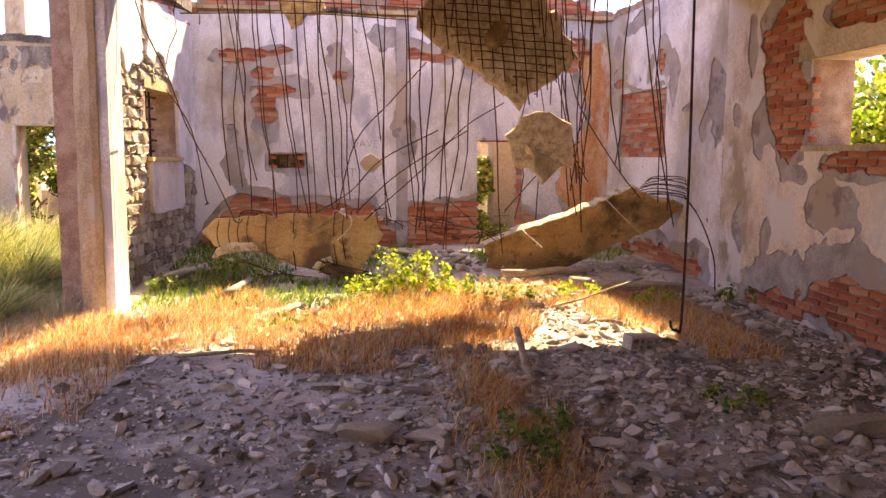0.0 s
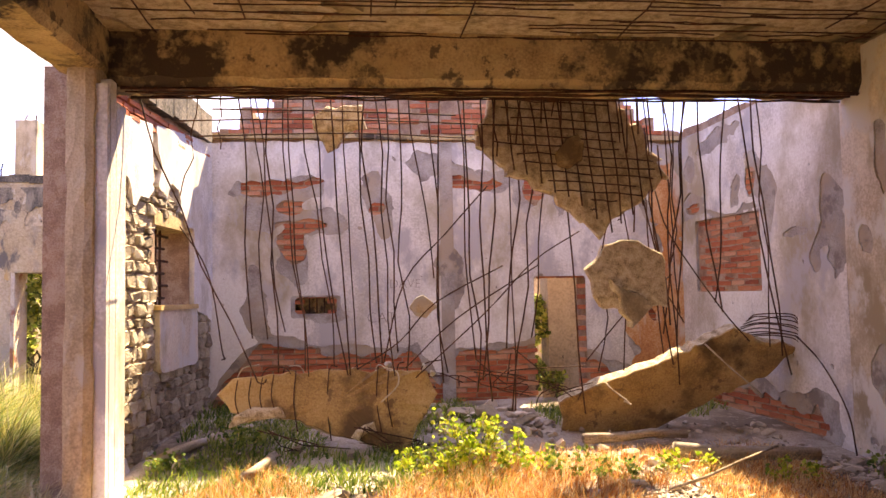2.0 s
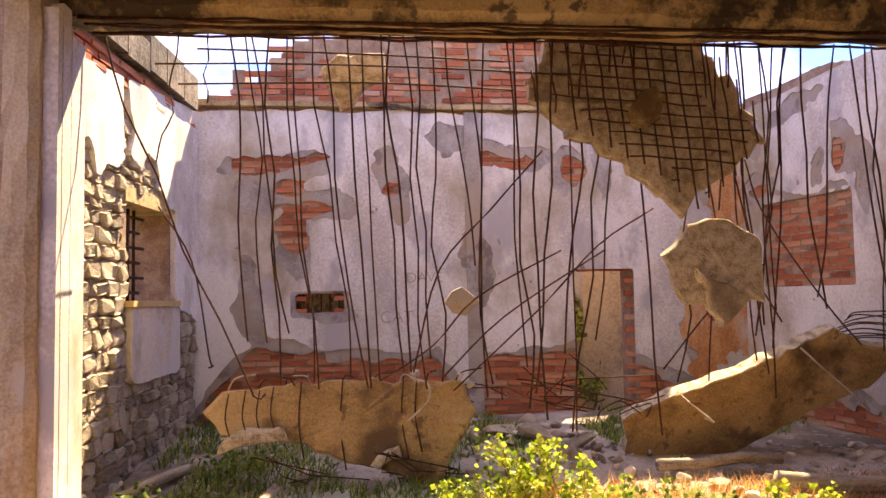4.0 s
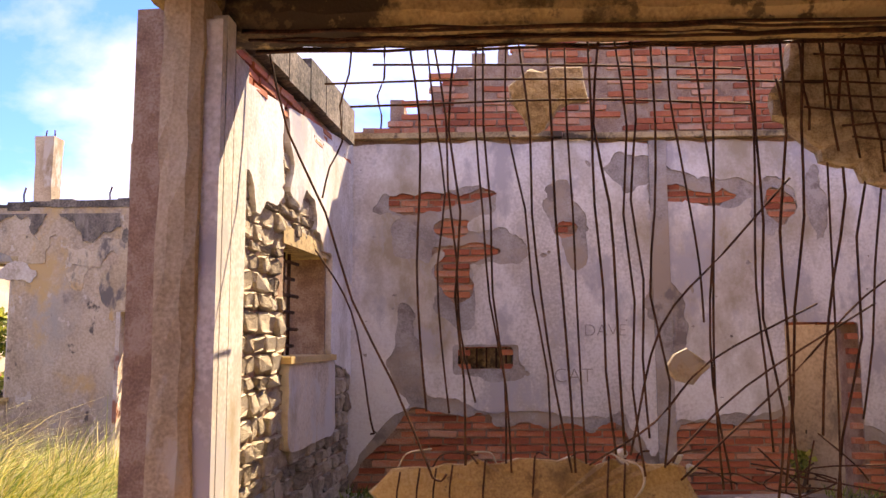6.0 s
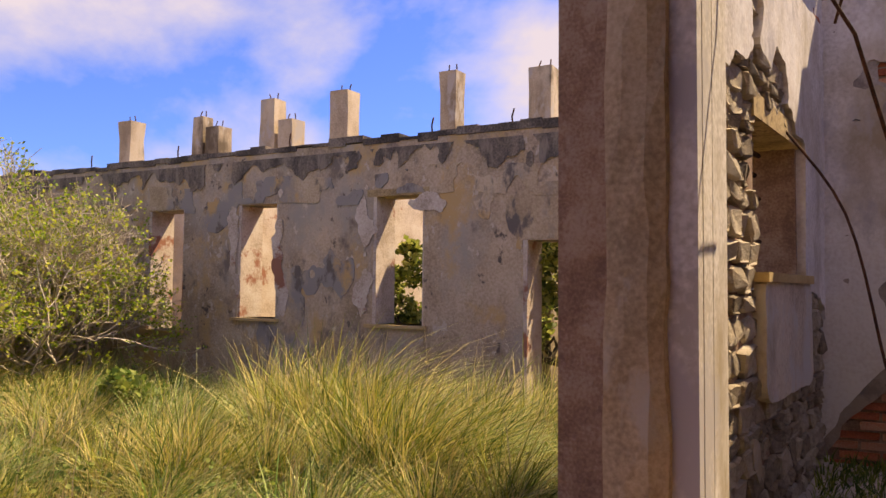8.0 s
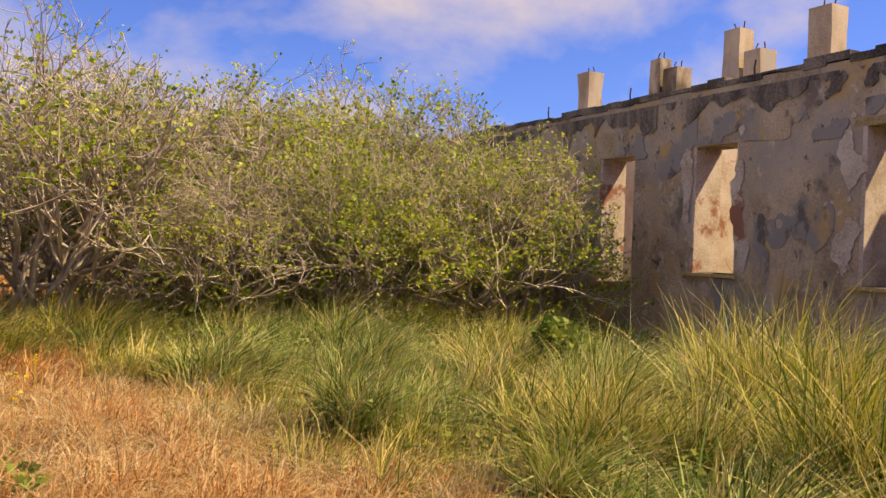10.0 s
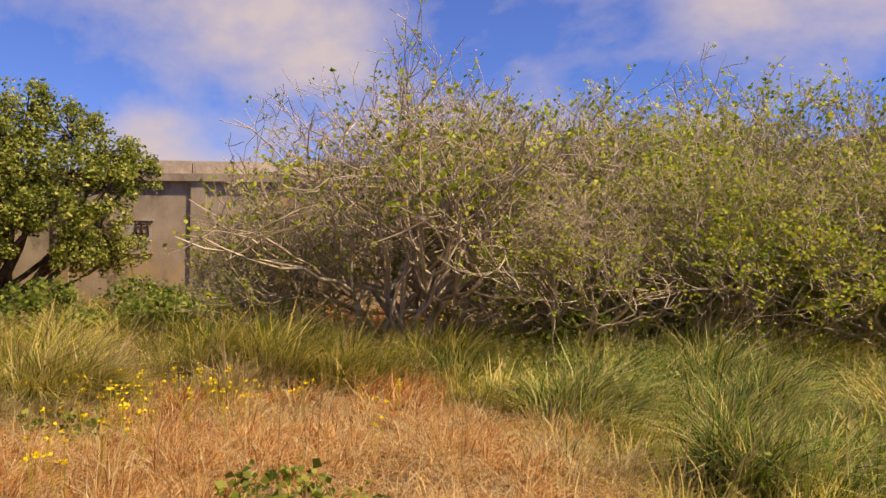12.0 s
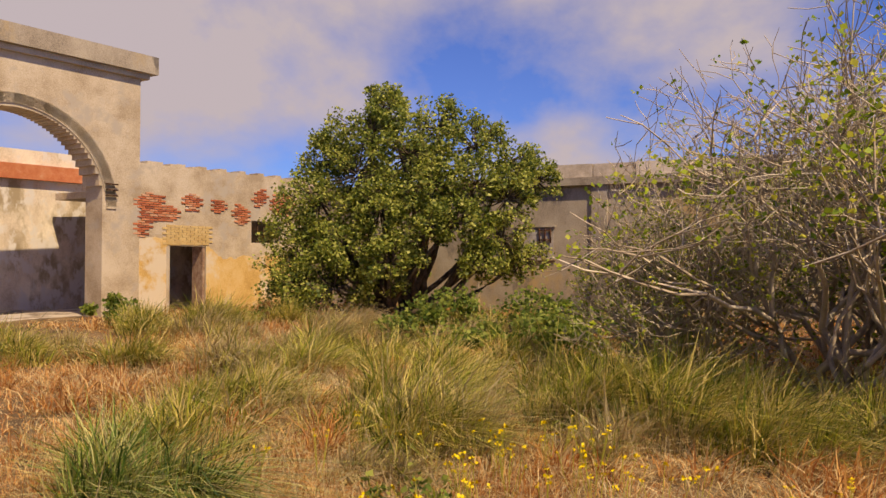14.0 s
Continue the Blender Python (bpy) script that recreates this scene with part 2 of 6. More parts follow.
def quads_object(name, verts, quads, mat, parent=None, smooth=False):
    """A mesh from arrays of vertices (n, 3) and quads (m, 4)."""
    me = bpy.data.meshes.new(name)
    verts, quads = np.asarray(verts, np.float32), np.asarray(quads, np.int32)
    me.vertices.add(len(verts))
    me.vertices.foreach_set("co", verts.ravel())
    me.loops.add(quads.size)
    me.loops.foreach_set("vertex_index", quads.ravel())
    me.polygons.add(len(quads))
    me.polygons.foreach_set("loop_start", np.arange(0, quads.size, 4, dtype=np.int32))
    me.polygons.foreach_set("loop_total", np.full(len(quads), 4, np.int32))
    if smooth:
        me.polygons.foreach_set("use_smooth", np.ones(len(quads), bool))
    me.materials.append(mat)
    me.update(calc_edges=True)
    me.validate()
    ob = new(name, me)
    ob.parent = parent
    return ob


def part(name, bm, mat, parent, label=""):
    """Links a bmesh as one mesh object under a thing."""
    me = bpy.data.meshes.new(name)
    bm.to_mesh(me)
    bm.free()
    me.materials.append(mat)
    ob = new(name, me)
    ob.parent = parent
    return tagged(ob, label) if label else ob


def value_noise(x, y, scale, seed):
    """Smooth noise from 0 to 1 over arrays x, y."""
    g = np.random.default_rng(seed).random((64, 64))
    u, v = np.asarray(x) / scale, np.asarray(y) / scale
    i, j = np.floor(u).astype(int), np.floor(v).astype(int)
    a, b = u - i, v - j
    a, b = a * a * (3 - 2 * a), b * b * (3 - 2 * b)
    p = lambda k, l: g[(i + k) % 64, (j + l) % 64]
    return (p(0, 0) * (1 - a) + p(1, 0) * a) * (1 - b) + (p(0, 1) * (1 - a) + p(1, 1) * a) * b


def rough_noise(x, y, scale, seed):
    return sum(value_noise(x, y, scale / 2 ** k, seed + k) * 0.5 ** k for k in range(4)) / 1.875


class Plane:
    """A wall face: u runs along it from a to b, v is the height, n points out of the face."""

    def __init__(self, a, b, side):
        self.a, self.b = Vector((*a, 0)), Vector((*b, 0))
        self.length = (self.b - self.a).length
        self.u = (self.b - self.a) / self.length
        self.n = Vector((-self.u.y, self.u.x, 0)) * side

    def at(self, u, v, d=0.0):
        return self.a + self.u * u + Vector((0, 0, v)) + self.n * d


def box_parts(plane, rects, d0, d1):
    """Boxes (u0, u1, v0, v1) between the depths d0 and d1 as vertices and faces."""
    vs, fs = [], []
    for u0, u1, v0, v1 in rects:
        k = len(vs)
        for d in (d0, d1):
            vs += [plane.at(u0, v0, d), plane.at(u1, v0, d), plane.at(u1, v1, d), plane.at(u0, v1, d)]
        fs += [[k + i for i in f] for f in ((0, 1, 2, 3), (7, 6, 5, 4), (0, 4, 5, 1), (1, 5, 6, 2), (2, 6, 7, 3), (3, 7, 4, 0))]
    return vs, fs


def welded(parts):
    """Joins boxes that touch into one skin."""
    vs, fs = parts
    seen, out, idx = {}, [], []
    for v in vs:
        key = (round(v.x, 3), round(v.y, 3), round(v.z, 3))
        if key not in seen:
            seen[key] = len(out)
            out.append(v)
        idx.append(seen[key])
    return out, [[idx[i] for i in f] for f in fs if len({idx[i] for i in f}) == len(f)]


def wall(name, plane, z0, top, thick, openings, mat, label, step=0.3, u0=0.0, u1=None):
    """A wall behind a face, with a broken top edge top(u) and rectangular openings (u0, u1, v0, v1) through it."""
    u1 = plane.length if u1 is None else u1
    cuts = sorted({u0, u1, *[c for o in openings for c in o[:2] if u0 < c < u1], *np.arange(u0, u1, step).round(3)})
    cuts = [c for i, c in enumerate(cuts) if i == 0 or c - cuts[i - 1] > 0.004]
    rects = []
    for a, b in zip(cuts, cuts[1:]):
        m = (a + b) / 2
        low, high = z0, top(m)
        for o in sorted((o for o in openings if o[0] - 1e-3 <= m <= o[1] + 1e-3), key=lambda o: o[2]):
            if o[2] > low:
                rects.append((a, b, low, o[2]))
            low = o[3]
        if high > low:
            rects.append((a, b, low, high))
    vs, fs = welded(box_parts(plane, rects, 0.0, -thick))
    ob = mesh_object(name, vs, fs, mat)
    return tagged(ob, label, "wall", kind="structure")


def sheet(name, plane, field, u0, u1, v0, v1, step, depth, thick, mat, parent, seed=1, rough=0.006):
    """A coat of plaster on a face, kept where field(u, v) > 0, with a broken edge of its own thickness."""
    nu, nv = int((u1 - u0) / step) + 1, int((v1 - v0) / step) + 1
    us, vv = np.linspace(u0, u1, nu), np.linspace(v0, v1, nv)
    U, V = np.meshgrid(us, vv, indexing="ij")
    F = field(U, V)
    D = depth + (rough_noise(U, V, 0.5, seed) - 0.5) * 2 * rough
    idx = -np.ones((nu, nv), int)
    verts, faces = [], []

    def corner(i, j):
        if idx[i, j] < 0:
            idx[i, j] = len(verts)
            verts.append(plane.at(U[i, j], V[i, j], D[i, j]))
        return idx[i, j]

    cross = {}

    def crossing(p, q):
        key = (min(p, q), max(p, q))
        if key not in cross:
            t = F[p] / (F[p] - F[q])
            u, v, d = (A[p] + (A[q] - A[p]) * t for A in (U, V, D))
            cross[key] = len(verts)
            verts.append(plane.at(u, v, d))
            verts.append(plane.at(u, v, depth - thick))
        return cross[key]

    K = F > 0
    flip = plane.u.cross(Vector((0, 0, 1))).dot(plane.n) < 0
    for i in range(nu - 1):
        for j in range(nv - 1):
            ring = [(i, j), (i + 1, j), (i + 1, j + 1), (i, j + 1)]
            inside = [K[p] for p in ring]
            if not any(inside):
                continue
            if all(inside):
                f = [corner(*p) for p in ring]
                faces.append(f[::-1] if flip else f)
                continue
            poly, edge = [], []
            for a in range(4):
                p, q = ring[a], ring[(a + 1) % 4]
                if K[p]:
                    poly.append(corner(*p))
                if K[p] != K[q]:
                    c = crossing(p, q)
                    poly.append(c)
                    edge.append(c)
            if len(poly) > 2:
                faces.append(poly[::-1] if flip else poly)
            for a, b in zip(edge[::2], edge[1::2]):
                faces.append([a, b, b + 1, a + 1])
    return mesh_object(name, verts, faces, mat, parent)


def holes(blobs, seed, ragged=0.5, scale=0.35):
    """A field that is below zero in ragged blobs (u, v, half width, half height)."""
    def field(U, V):
        best = np.full(U.shape, -9.0)
        wu = U + (rough_noise(U, V, 0.5, seed + 11) - 0.5) * 0.34 + (rough_noise(U, V, 0.12, seed + 13) - 0.5) * 0.09
        wv = V + (rough_noise(U, V, 0.5, seed + 12) - 0.5) * 0.30 + (rough_noise(U, V, 0.12, seed + 14) - 0.5) * 0.09
        for cu, cv, ru, rv in blobs:
            best = np.maximum(best, 1 - np.sqrt(((wu - cu) / ru) ** 2 + ((wv - cv) / rv) ** 2))
        return -(best + (rough_noise(U, V, scale, seed) - 0.5) * 2 * ragged * np.clip(1.2 + best, 0, 1) + (rough_noise(U, V, scale * 0.3, seed + 5) - 0.5) * 0.3 * np.clip(1.2 + best, 0, 1))
    return field


def minus_rects(field, rects):
    def cut(U, V):
        F = field(U, V)
        for u0, u1, v0, v1 in rects:
            inside = np.minimum(np.minimum(U - u0, u1 - U), np.minimum(V - v0, v1 - V))
            F = np.minimum(F, -inside * 4)
        return F
    return cut


def below(field, top):
    """The field cut off above the line top(u)."""
    return lambda U, V: np.minimum(field(U, V), (top(U) - V) * 2)


BRICK_MESHES = []
for k in range(5):
    r = np.random.default_rng(40 + k)
    L, H, Dp, c = 0.125, 0.027, 0.05, 0.006
    ring = [(-L + c, -H), (L - c, -H), (L, -H + c), (L, H - c), (L - c, H), (-L + c, H), (-L, H - c), (-L, -H + c)]
    vs = [(x + r.normal(0, .002), -Dp, z + r.normal(0, .002)) for x, z in ring] + [(x * 0.97 + r.normal(0, .003), r.normal(0.004, .004), z * 0.9 + r.normal(0, .002)) for x, z in ring]
    fs = [[i, (i + 1) % 8, 8 + (i + 1) % 8, 8 + i] for i in range(8)] + [[8, 9, 10, 11, 12, 13, 14, 15]]
    me = bpy.data.meshes.new("brick")
    me.from_pydata(vs, [], fs)
    me.materials.append(BRICK)
    BRICK_MESHES.append(me)


def brick_courses(plane, show, u0, u1, v0, v1, depth, parent, limit=300, skip=(), course=0.066):
    """Bricks laid in courses where show(u, v) says that the coat has fallen. Those past the limit are joined."""
    rest_v, rest_f = [], []
    n = 0
    face = Matrix((plane.u, plane.n, Vector((0, 0, 1)))).transposed().to_4x4()
    v, row = v0 + course / 2, 0
    while v < v1:
        u = u0 + (0.13 if row % 2 else 0)
        while u < u1:
            if show(np.array([[u]]), np.array([[v]]))[0, 0] and not any(a < u < b and c < v < d for a, b, c, d in skip):
                d = depth + RNG.normal(0, 0.003)
                m = Matrix.Translation(plane.at(u, v + RNG.normal(0, .002), d)) @ face @ pose(0, 0, 0, 0, RNG.normal(0, 0.7), RNG.normal(0, 0.8))
                src = BRICK_MESHES[int(RNG.integers(5))]
                if n < limit:
                    b = new("brick", src)
                    b.parent = parent
                    b.matrix_basis = m
                else:
                    k = len(rest_v)
                    rest_v += [m @ q.co for q in src.vertices]
                    rest_f += [[k + i for i in p.vertices] for p in src.polygons]
                n += 1
            u += 0.26
        v += course
        row += 1
    if rest_v:
        tagged(mesh_object("brick_courses", rest_v, rest_f, BRICKS, parent), kind="stuff")


def tube(points, radius, sides=6, taper=None):
    """Vertices and quads of a bent bar through the points."""
    pts = [Vector(p) for p in points]
    vs, fs = [], []
    for i, p in enumerate(pts):
        d = (pts[min(i + 1, len(pts) - 1)] - pts[max(i - 1, 0)]).normalized()
        a = d.orthogonal().normalized()
        b = d.cross(a)
        r = radius if taper is None else radius + (taper - radius) * i / (len(pts) - 1)
        vs += [p + (a * math.cos(t) + b * math.sin(t)) * r for t in (2 * math.pi * k / sides for k in range(sides))]
    for i in range(len(pts) - 1):
        for k in range(sides):
            q = (k + 1) % sides
            fs.append([i * sides + k, i * sides + q, (i + 1) * sides + q, (i + 1) * sides + k])
    fs += [list(range(sides))[::-1], [(len(pts) - 1) * sides + k for k in range(sides)]]
    return vs, fs


def bar(name, points, radius, mat, label, parent=None, group="", sides=6):
    vs, fs = tube(points, radius, sides)
    ob = mesh_object(name, vs, fs, mat, parent, smooth=True)
    return tagged(ob, label, "rebar" if parent is None else "", group) if label else ob


def curve_points(points, n=3):
    """Catmull-Rom through the points."""
    p = [Vector(q) for q in points]
    p = [p[0] * 2 - p[1], *p, p[-1] * 2 - p[-2]]
    out = []
    for i in range(1, len(p) - 2):
        for k in range(n):
            t = k / n
            out.append(0.5 * ((2 * p[i]) + (p[i + 1] - p[i - 1]) * t + (2 * p[i - 1] - 5 * p[i] + 4 * p[i + 1] - p[i + 2]) * t ** 2 + (3 * p[i] - p[i - 1] - 3 * p[i + 1] + p[i + 2]) * t ** 3))
    return out + [p[-2]]


def plate(name, outline, thick, mats, label, category, normal=(0, -1, 0), bulge=0.0, seed=0, jag=0.012, group="", kind=""):
    """A broken slab fragment from its outline in space: a face (first material) and a ragged broken rim and back (second)."""
    r = random.Random(seed)
    pts = [Vector(p) for p in outline]
    fine = []
    for a, b in zip(pts, pts[1:] + pts[:1]):
        k = max(1, int((b - a).length / 0.08))
        for i in range(k):
            q = a + (b - a) * i / k
            fine.append(q + Vector((r.gauss(0, jag), r.gauss(0, jag * 0.3), r.gauss(0, jag))))
    n = Vector(normal).normalized()
    c = sum(fine, Vector()) / len(fine)
    m = len(fine)
    vs, fs = [], []
    rings = [(1.0, 0.0), (0.97, 0.012), (0.66, 0.012 + bulge * 0.6), (0.33, 0.012 + bulge * 0.9)]
    for s, d in rings:
        vs += [c + (q - c) * s + n * (d + (r.gauss(0, 0.001) if s < 0.99 else 0)) for q in fine]
    vs.append(c + n * (0.012 + bulge))
    ci = len(vs) - 1
    back = len(vs)
    vs += [q - n * (thick * 0.5 + r.gauss(0, thick * 0.1)) + Vector((r.gauss(0, 0.012), 0, r.gauss(0, 0.012))) for q in fine]
    back2 = len(vs)
    vs += [c + (q - c) * r.uniform(0.93, 0.99) - n * thick for q in fine]
    vs.append(c - n * thick)
    for i in range(m):
        j = (i + 1) % m
        for k in range(3):
            fs.append([k * m + i, k * m + j, (k + 1) * m + j, (k + 1) * m + i])
        fs.append([3 * m + i, 3 * m + j, ci])
        fs.append([back + i, back + j, j, i])
        fs.append([back2 + i, back2 + j, back + j, back + i])
        fs.append([back2 + j, back2 + i, len(vs) - 1])
    ob = mesh_object(name, vs, fs, list(mats))
    for i, f in enumerate(ob.data.polygons):
        f.material_index = 0 if i % 7 < 4 else 1
    return tagged(ob, label, category, group, kind)


def rock_mesh(r, size, flat=0.6, fine=2):
    bm = bmesh.new()
    bmesh.ops.create_icosphere(bm, subdivisions=fine, radius=1)
    sx, sy, sz = size * r.uniform(0.7, 1.3), size * r.uniform(0.5, 1.1), size * flat * r.uniform(0.6, 1.1)
    cuts = [(Vector((r.gauss(0, 1), r.gauss(0, 1), r.gauss(0, 1))).normalized(), r.uniform(0.3, 0.72)) for _ in range(10)]
    for v in bm.verts:
        p = v.co.copy()
        for n, d in cuts:
            over = p.dot(n) - d
            if over > 0:
                p -= n * over
        v.co = Vector((p.x * sx, p.y * sy, p.z * sz))
    return bm


def ground_height(x, y):
    """The lie of the ground: the room's floor rises over its rubble towards the far wall, the yard is nearly level."""
    x, y = np.asarray(x, float), np.asarray(y, float)
    room = np.clip((x + 3.2) / 1.0, 0, 1) * np.clip((5.2 - x) / 0.6, 0, 1) * np.clip((11.6 - y) / 0.4, 0, 1)
    rise = np.interp(y, [-4, 1, 5, 8, 9.5, 11.4], [0.0, 0.0, 0.12, 0.22, 0.34, 0.46]) + 0.12 * np.exp(-((x - 0.9) / 0.8) ** 2 - ((y - 9.6) / 0.9) ** 2)
    return room * rise + (rough_noise(x + 40, y + 40, 1.1, 5) - 0.5) * 0.09 - 0.01 + (1 - room) * (rough_noise(x + 90, y + 90, 5.0, 8) - 0.45) * 0.16


def gz(x, y):
    return float(ground_height(x, y))


# ---- ground ----
def ground_sheet():
    inner_x, inner_y = np.arange(-32, 9.01, 0.16), np.arange(-16, 20.01, 0.16)
    xs = np.concatenate([[-2500, -600, -150, -70, -45], inner_x, [14, 30, 80, 300, 2500]])
    ys = np.concatenate([[-2500, -600, -150, -60, -30], inner_y, [26, 40, 90, 300, 2500]])
    X, Y = np.meshgrid(xs, ys, indexing="ij")
    Z = ground_height(X, Y)
    far = np.maximum(np.maximum(np.abs(X + 11) - 24, np.abs(Y - 2) - 20), 0)
    Z = np.where(far > 0, -0.05, Z)
    n, m = X.shape
    i = np.arange(n * m).reshape(n, m)
    q = np.stack([i[:-1, :-1], i[1:, :-1], i[1:, 1:], i[:-1, 1:]], -1).reshape(-1, 4)
    ob = quads_object("ground", np.stack([X, Y, Z], -1).reshape(-1, 3), q, DIRT, smooth=True)
    ob.data.materials.append(SOIL)
    cx, cy = X[:-1, :-1].ravel() + 0.08, Y[:-1, :-1].ravel() + 0.08
    ob.data.polygons.foreach_set("material_index", ((cx < -2.9) & (cx > -26.7) & (cy < 14.3) & (cy > -12)).astype(np.int32))
    tagged(ob, "dusty earth with dry trampled grass and grit", "ground", kind="structure")


ground_sheet()

# ---- the open-roofed room ----
BACK = Plane((-2.12, 11.33), (3.80, 11.33), -1)          # faces the camera bay
LEFT = Plane((-2.42, 8.25), (-2.12, 11.33), -1)          # stone wall towards the yard
RIGHT = Plane((4.15, 8.4), (3.80, 11.33), 1)
RIGHT_NEAR = Plane((4.15, 8.4), (4.15, -3.0), -1)

DOOR_B = (3.96, 4.62, 0.0, 1.93)
VENT = (1.02, 1.52, 1.52, 1.72)


def back_top(u):
    return float(np.interp(u, [0, 0.3, 0.42, 0.75, 0.95, 1.4, 2.2, 3.6, 4.6, 5.05, 5.5, 5.92], [3.72, 3.78, 3.95, 4.03, 4.33, 4.5, 4.75, 4.7, 4.5, 4.2, 3.86, 3.72]) + 0.06 * math.sin(u * 31) + 0.04 * math.sin(u * 73))


wall_back = wall("wall_back", BACK, -0.2, back_top, 0.4, [DOOR_B, VENT], MORTAR, "ruined brick wall with flaking white plaster", step=0.13)
coat_holes = [(0.95, 3.1, 0.62, 0.16), (0.75, 2.75, 0.35, 0.3), (1.25, 2.62, 0.45, 0.2), (1.0, 2.2, 0.2, 0.3), (2.05, 2.9, 0.2, 0.36), (2.75, 3.25, 0.3, 0.14),
              (3.3, 3.12, 0.5, 0.17), (3.95, 3.0, 0.22, 0.28), (4.3, 3.0, 0.12, 0.4), (0.6, 1.55, 0.12, 0.45), (5.5, 1.9, 0.12, 1.0), (5.5, 1.3, 0.3, 0.35),
              (2.9, 1.9, 0.1, 0.45), (5.4, 3.1, 0.3, 0.25), (1.25, 1.6, 0.33, 0.15)]
pocks = np.random.default_rng(15)
coat_holes += [(pocks.uniform(0.1, 5.8), pocks.uniform(1.1, 3.5), r_, r_ * 0.8) for r_ in pocks.uniform(0.008, 0.026, 90)]
brick_holes = [(0.85, 3.13, 0.55, 0.1), (0.62, 3.02, 0.2, 0.14), (1.05, 2.85, 0.14, 0.09), (1.15, 2.62, 0.26, 0.1), (0.98, 2.35, 0.15, 0.22), (2.0, 2.82, 0.1, 0.07),
               (3.25, 3.12, 0.4, 0.1), (3.95, 3.0, 0.16, 0.2), (5.52, 1.45, 0.16, 0.5), (5.35, 3.1, 0.25, 0.18)]


def low_line(U):
    return np.interp(U, [0, 0.25, 0.45, 0.7, 1.0, 2.5, 2.75, 3.0, 3.9, 4.6, 5.0, 6], [0.55, 0.9, 1.12, 1.26, 1.18, 1.08, 0.75, 1.1, 1.18, 1.0, 0.8, 0.6])


def back_coat(U, V):
    F = holes(coat_holes, 3)(U, V)
    F = np.minimum(F, (V - low_line(U) + (rough_noise(U, V, 0.25, 9) - 0.5) * 0.22) * 4)
    F = np.minimum(F, (3.62 - V + (rough_noise(U, V, 0.3, 12) - 0.5) * 0.1) * 4)
    return minus_rects(lambda a, b: F, [DOOR_B, (VENT[0] - 0.05, VENT[1] + 0.05, VENT[2] - 0.05, VENT[3] + 0.02)])(U, V)


def back_grey(U, V):
    F = holes(brick_holes, 21)(U, V)
    F = np.minimum(F, (V - low_line(U) + 0.09 + (rough_noise(U, V, 0.2, 31) - 0.5) * 0.25) * 4)
    F = np.minimum(F, (3.6 - V) * 4)
    return minus_rects(lambda a, b: F, [DOOR_B, VENT])(U, V)


sheet("grey_coat", BACK, back_grey, 0, BACK.length, 0.0, 3.7, 0.035, 0.022, 0.03, GREYCOAT, wall_back, 4)
sheet("plaster_coat", BACK, back_coat, 0, BACK.length, 0.0, 3.7, 0.03, 0.034, 0.014, WHITE, wall_back, 5)
tagged(mesh_object("ledge", *box_parts(BACK, [(0.0, 2.0, 3.66, 3.71), (2.02, 5.9, 3.64, 3.69)], 0.09, -0.05), BEAM, wall_back), "projecting blackened brick ledge")
tagged(mesh_object("pilaster", *box_parts(BACK, [(2.8, 2.96, 0.3, 3.62)], 0.05, -0.02), GREYCOAT, wall_back), "narrow grey render strip")

PIER = material("rust_washed_brick", [(0.40, 0.16, 0.065), (0.56, 0.25, 0.10), (0.66, 0.40, 0.22)], 3.0, 50, 0.6, 0.92, stain=[(2.0, (0.62, 0.52, 0.44), (0.56, 0.68))], stretch=(1, 1, 0.35))
sheet("rust_wash", BACK, lambda U, V: -holes([(5.72, 2.6, 0.2, 0.8), (5.68, 1.5, 0.24, 0.7), (5.35, 1.2, 0.2, 0.4)], 97, 0.7, 0.25)(U, V), 5.0, BACK.length, 0.4, 3.5, 0.03, 0.042, 0.008, PIER, wall_back, 19, 0.004)


def scratched(text, u, v, height):
    """Lettering scratched into the plaster."""
    cu = bpy.data.curves.new("scratched_letters", "FONT")
    cu.body, cu.size, cu.extrude, cu.offset = text, height * 1.4, 0.0015, -0.003
    ob = bpy.data.objects.new("scratched_letters", cu)
    me = bpy.data.meshes.new_from_object(ob)
    bpy.data.objects.remove(ob)
    me.materials.append(GREYCOAT)
    mark = new("scratched_letters", me)
    mark.parent = wall_back
    mark.matrix_basis = Matrix.Translation(BACK.at(u, v, 0.042)) @ pose(0, 0, 0, 90, 0, 0)


scratched("DAVE", 2.16, 1.815, 0.11)
scratched("CAT", 1.88, 1.40, 0.13)

wall_left = wall("wall_left", LEFT, -0.2, lambda u: 3.62 + 0.22 * (u > 1.0) + 0.05 * math.sin(u * 23), 0.45, [(1.28, 2.32, 1.66, 2.46)], MORTAR,
                 "rubble stone wall with remains of white plaster and a barred window", step=0.2)
left_coat_holes = [(0.75, 1.55, 0.62, 1.3), (0.4, 2.3, 0.2, 0.6), (1.5, 2.45, 0.55, 0.3), (1.9, 0.9, 0.9, 0.75), (2.7, 0.8, 0.6, 0.7), (1.15, 3.1, 0.12, 0.25), (1.75, 2.75, 0.2, 0.2)]


def left_coat(U, V):
    F = holes(left_coat_holes, 51, 0.4, 0.4)(U, V)
    F = np.minimum(F, (3.3 + 0.1 * U - V) * 4)
    return minus_rects(lambda a, b: F, [(1.24, 2.36, 1.62, 2.5)])(U, V)


sheet("plaster_coat", LEFT, left_coat, 0, LEFT.length, 0.0, 3.6, 0.035, 0.05, 0.05, WHITE, wall_left, 6, 0.012)


def right_top(u):
    return float(np.interp(u, [0, 1.1, 1.4, 2.2, 2.95], [3.85, 3.66, 3.74, 3.82, 3.72]) + 0.04 * math.sin(u * 37))


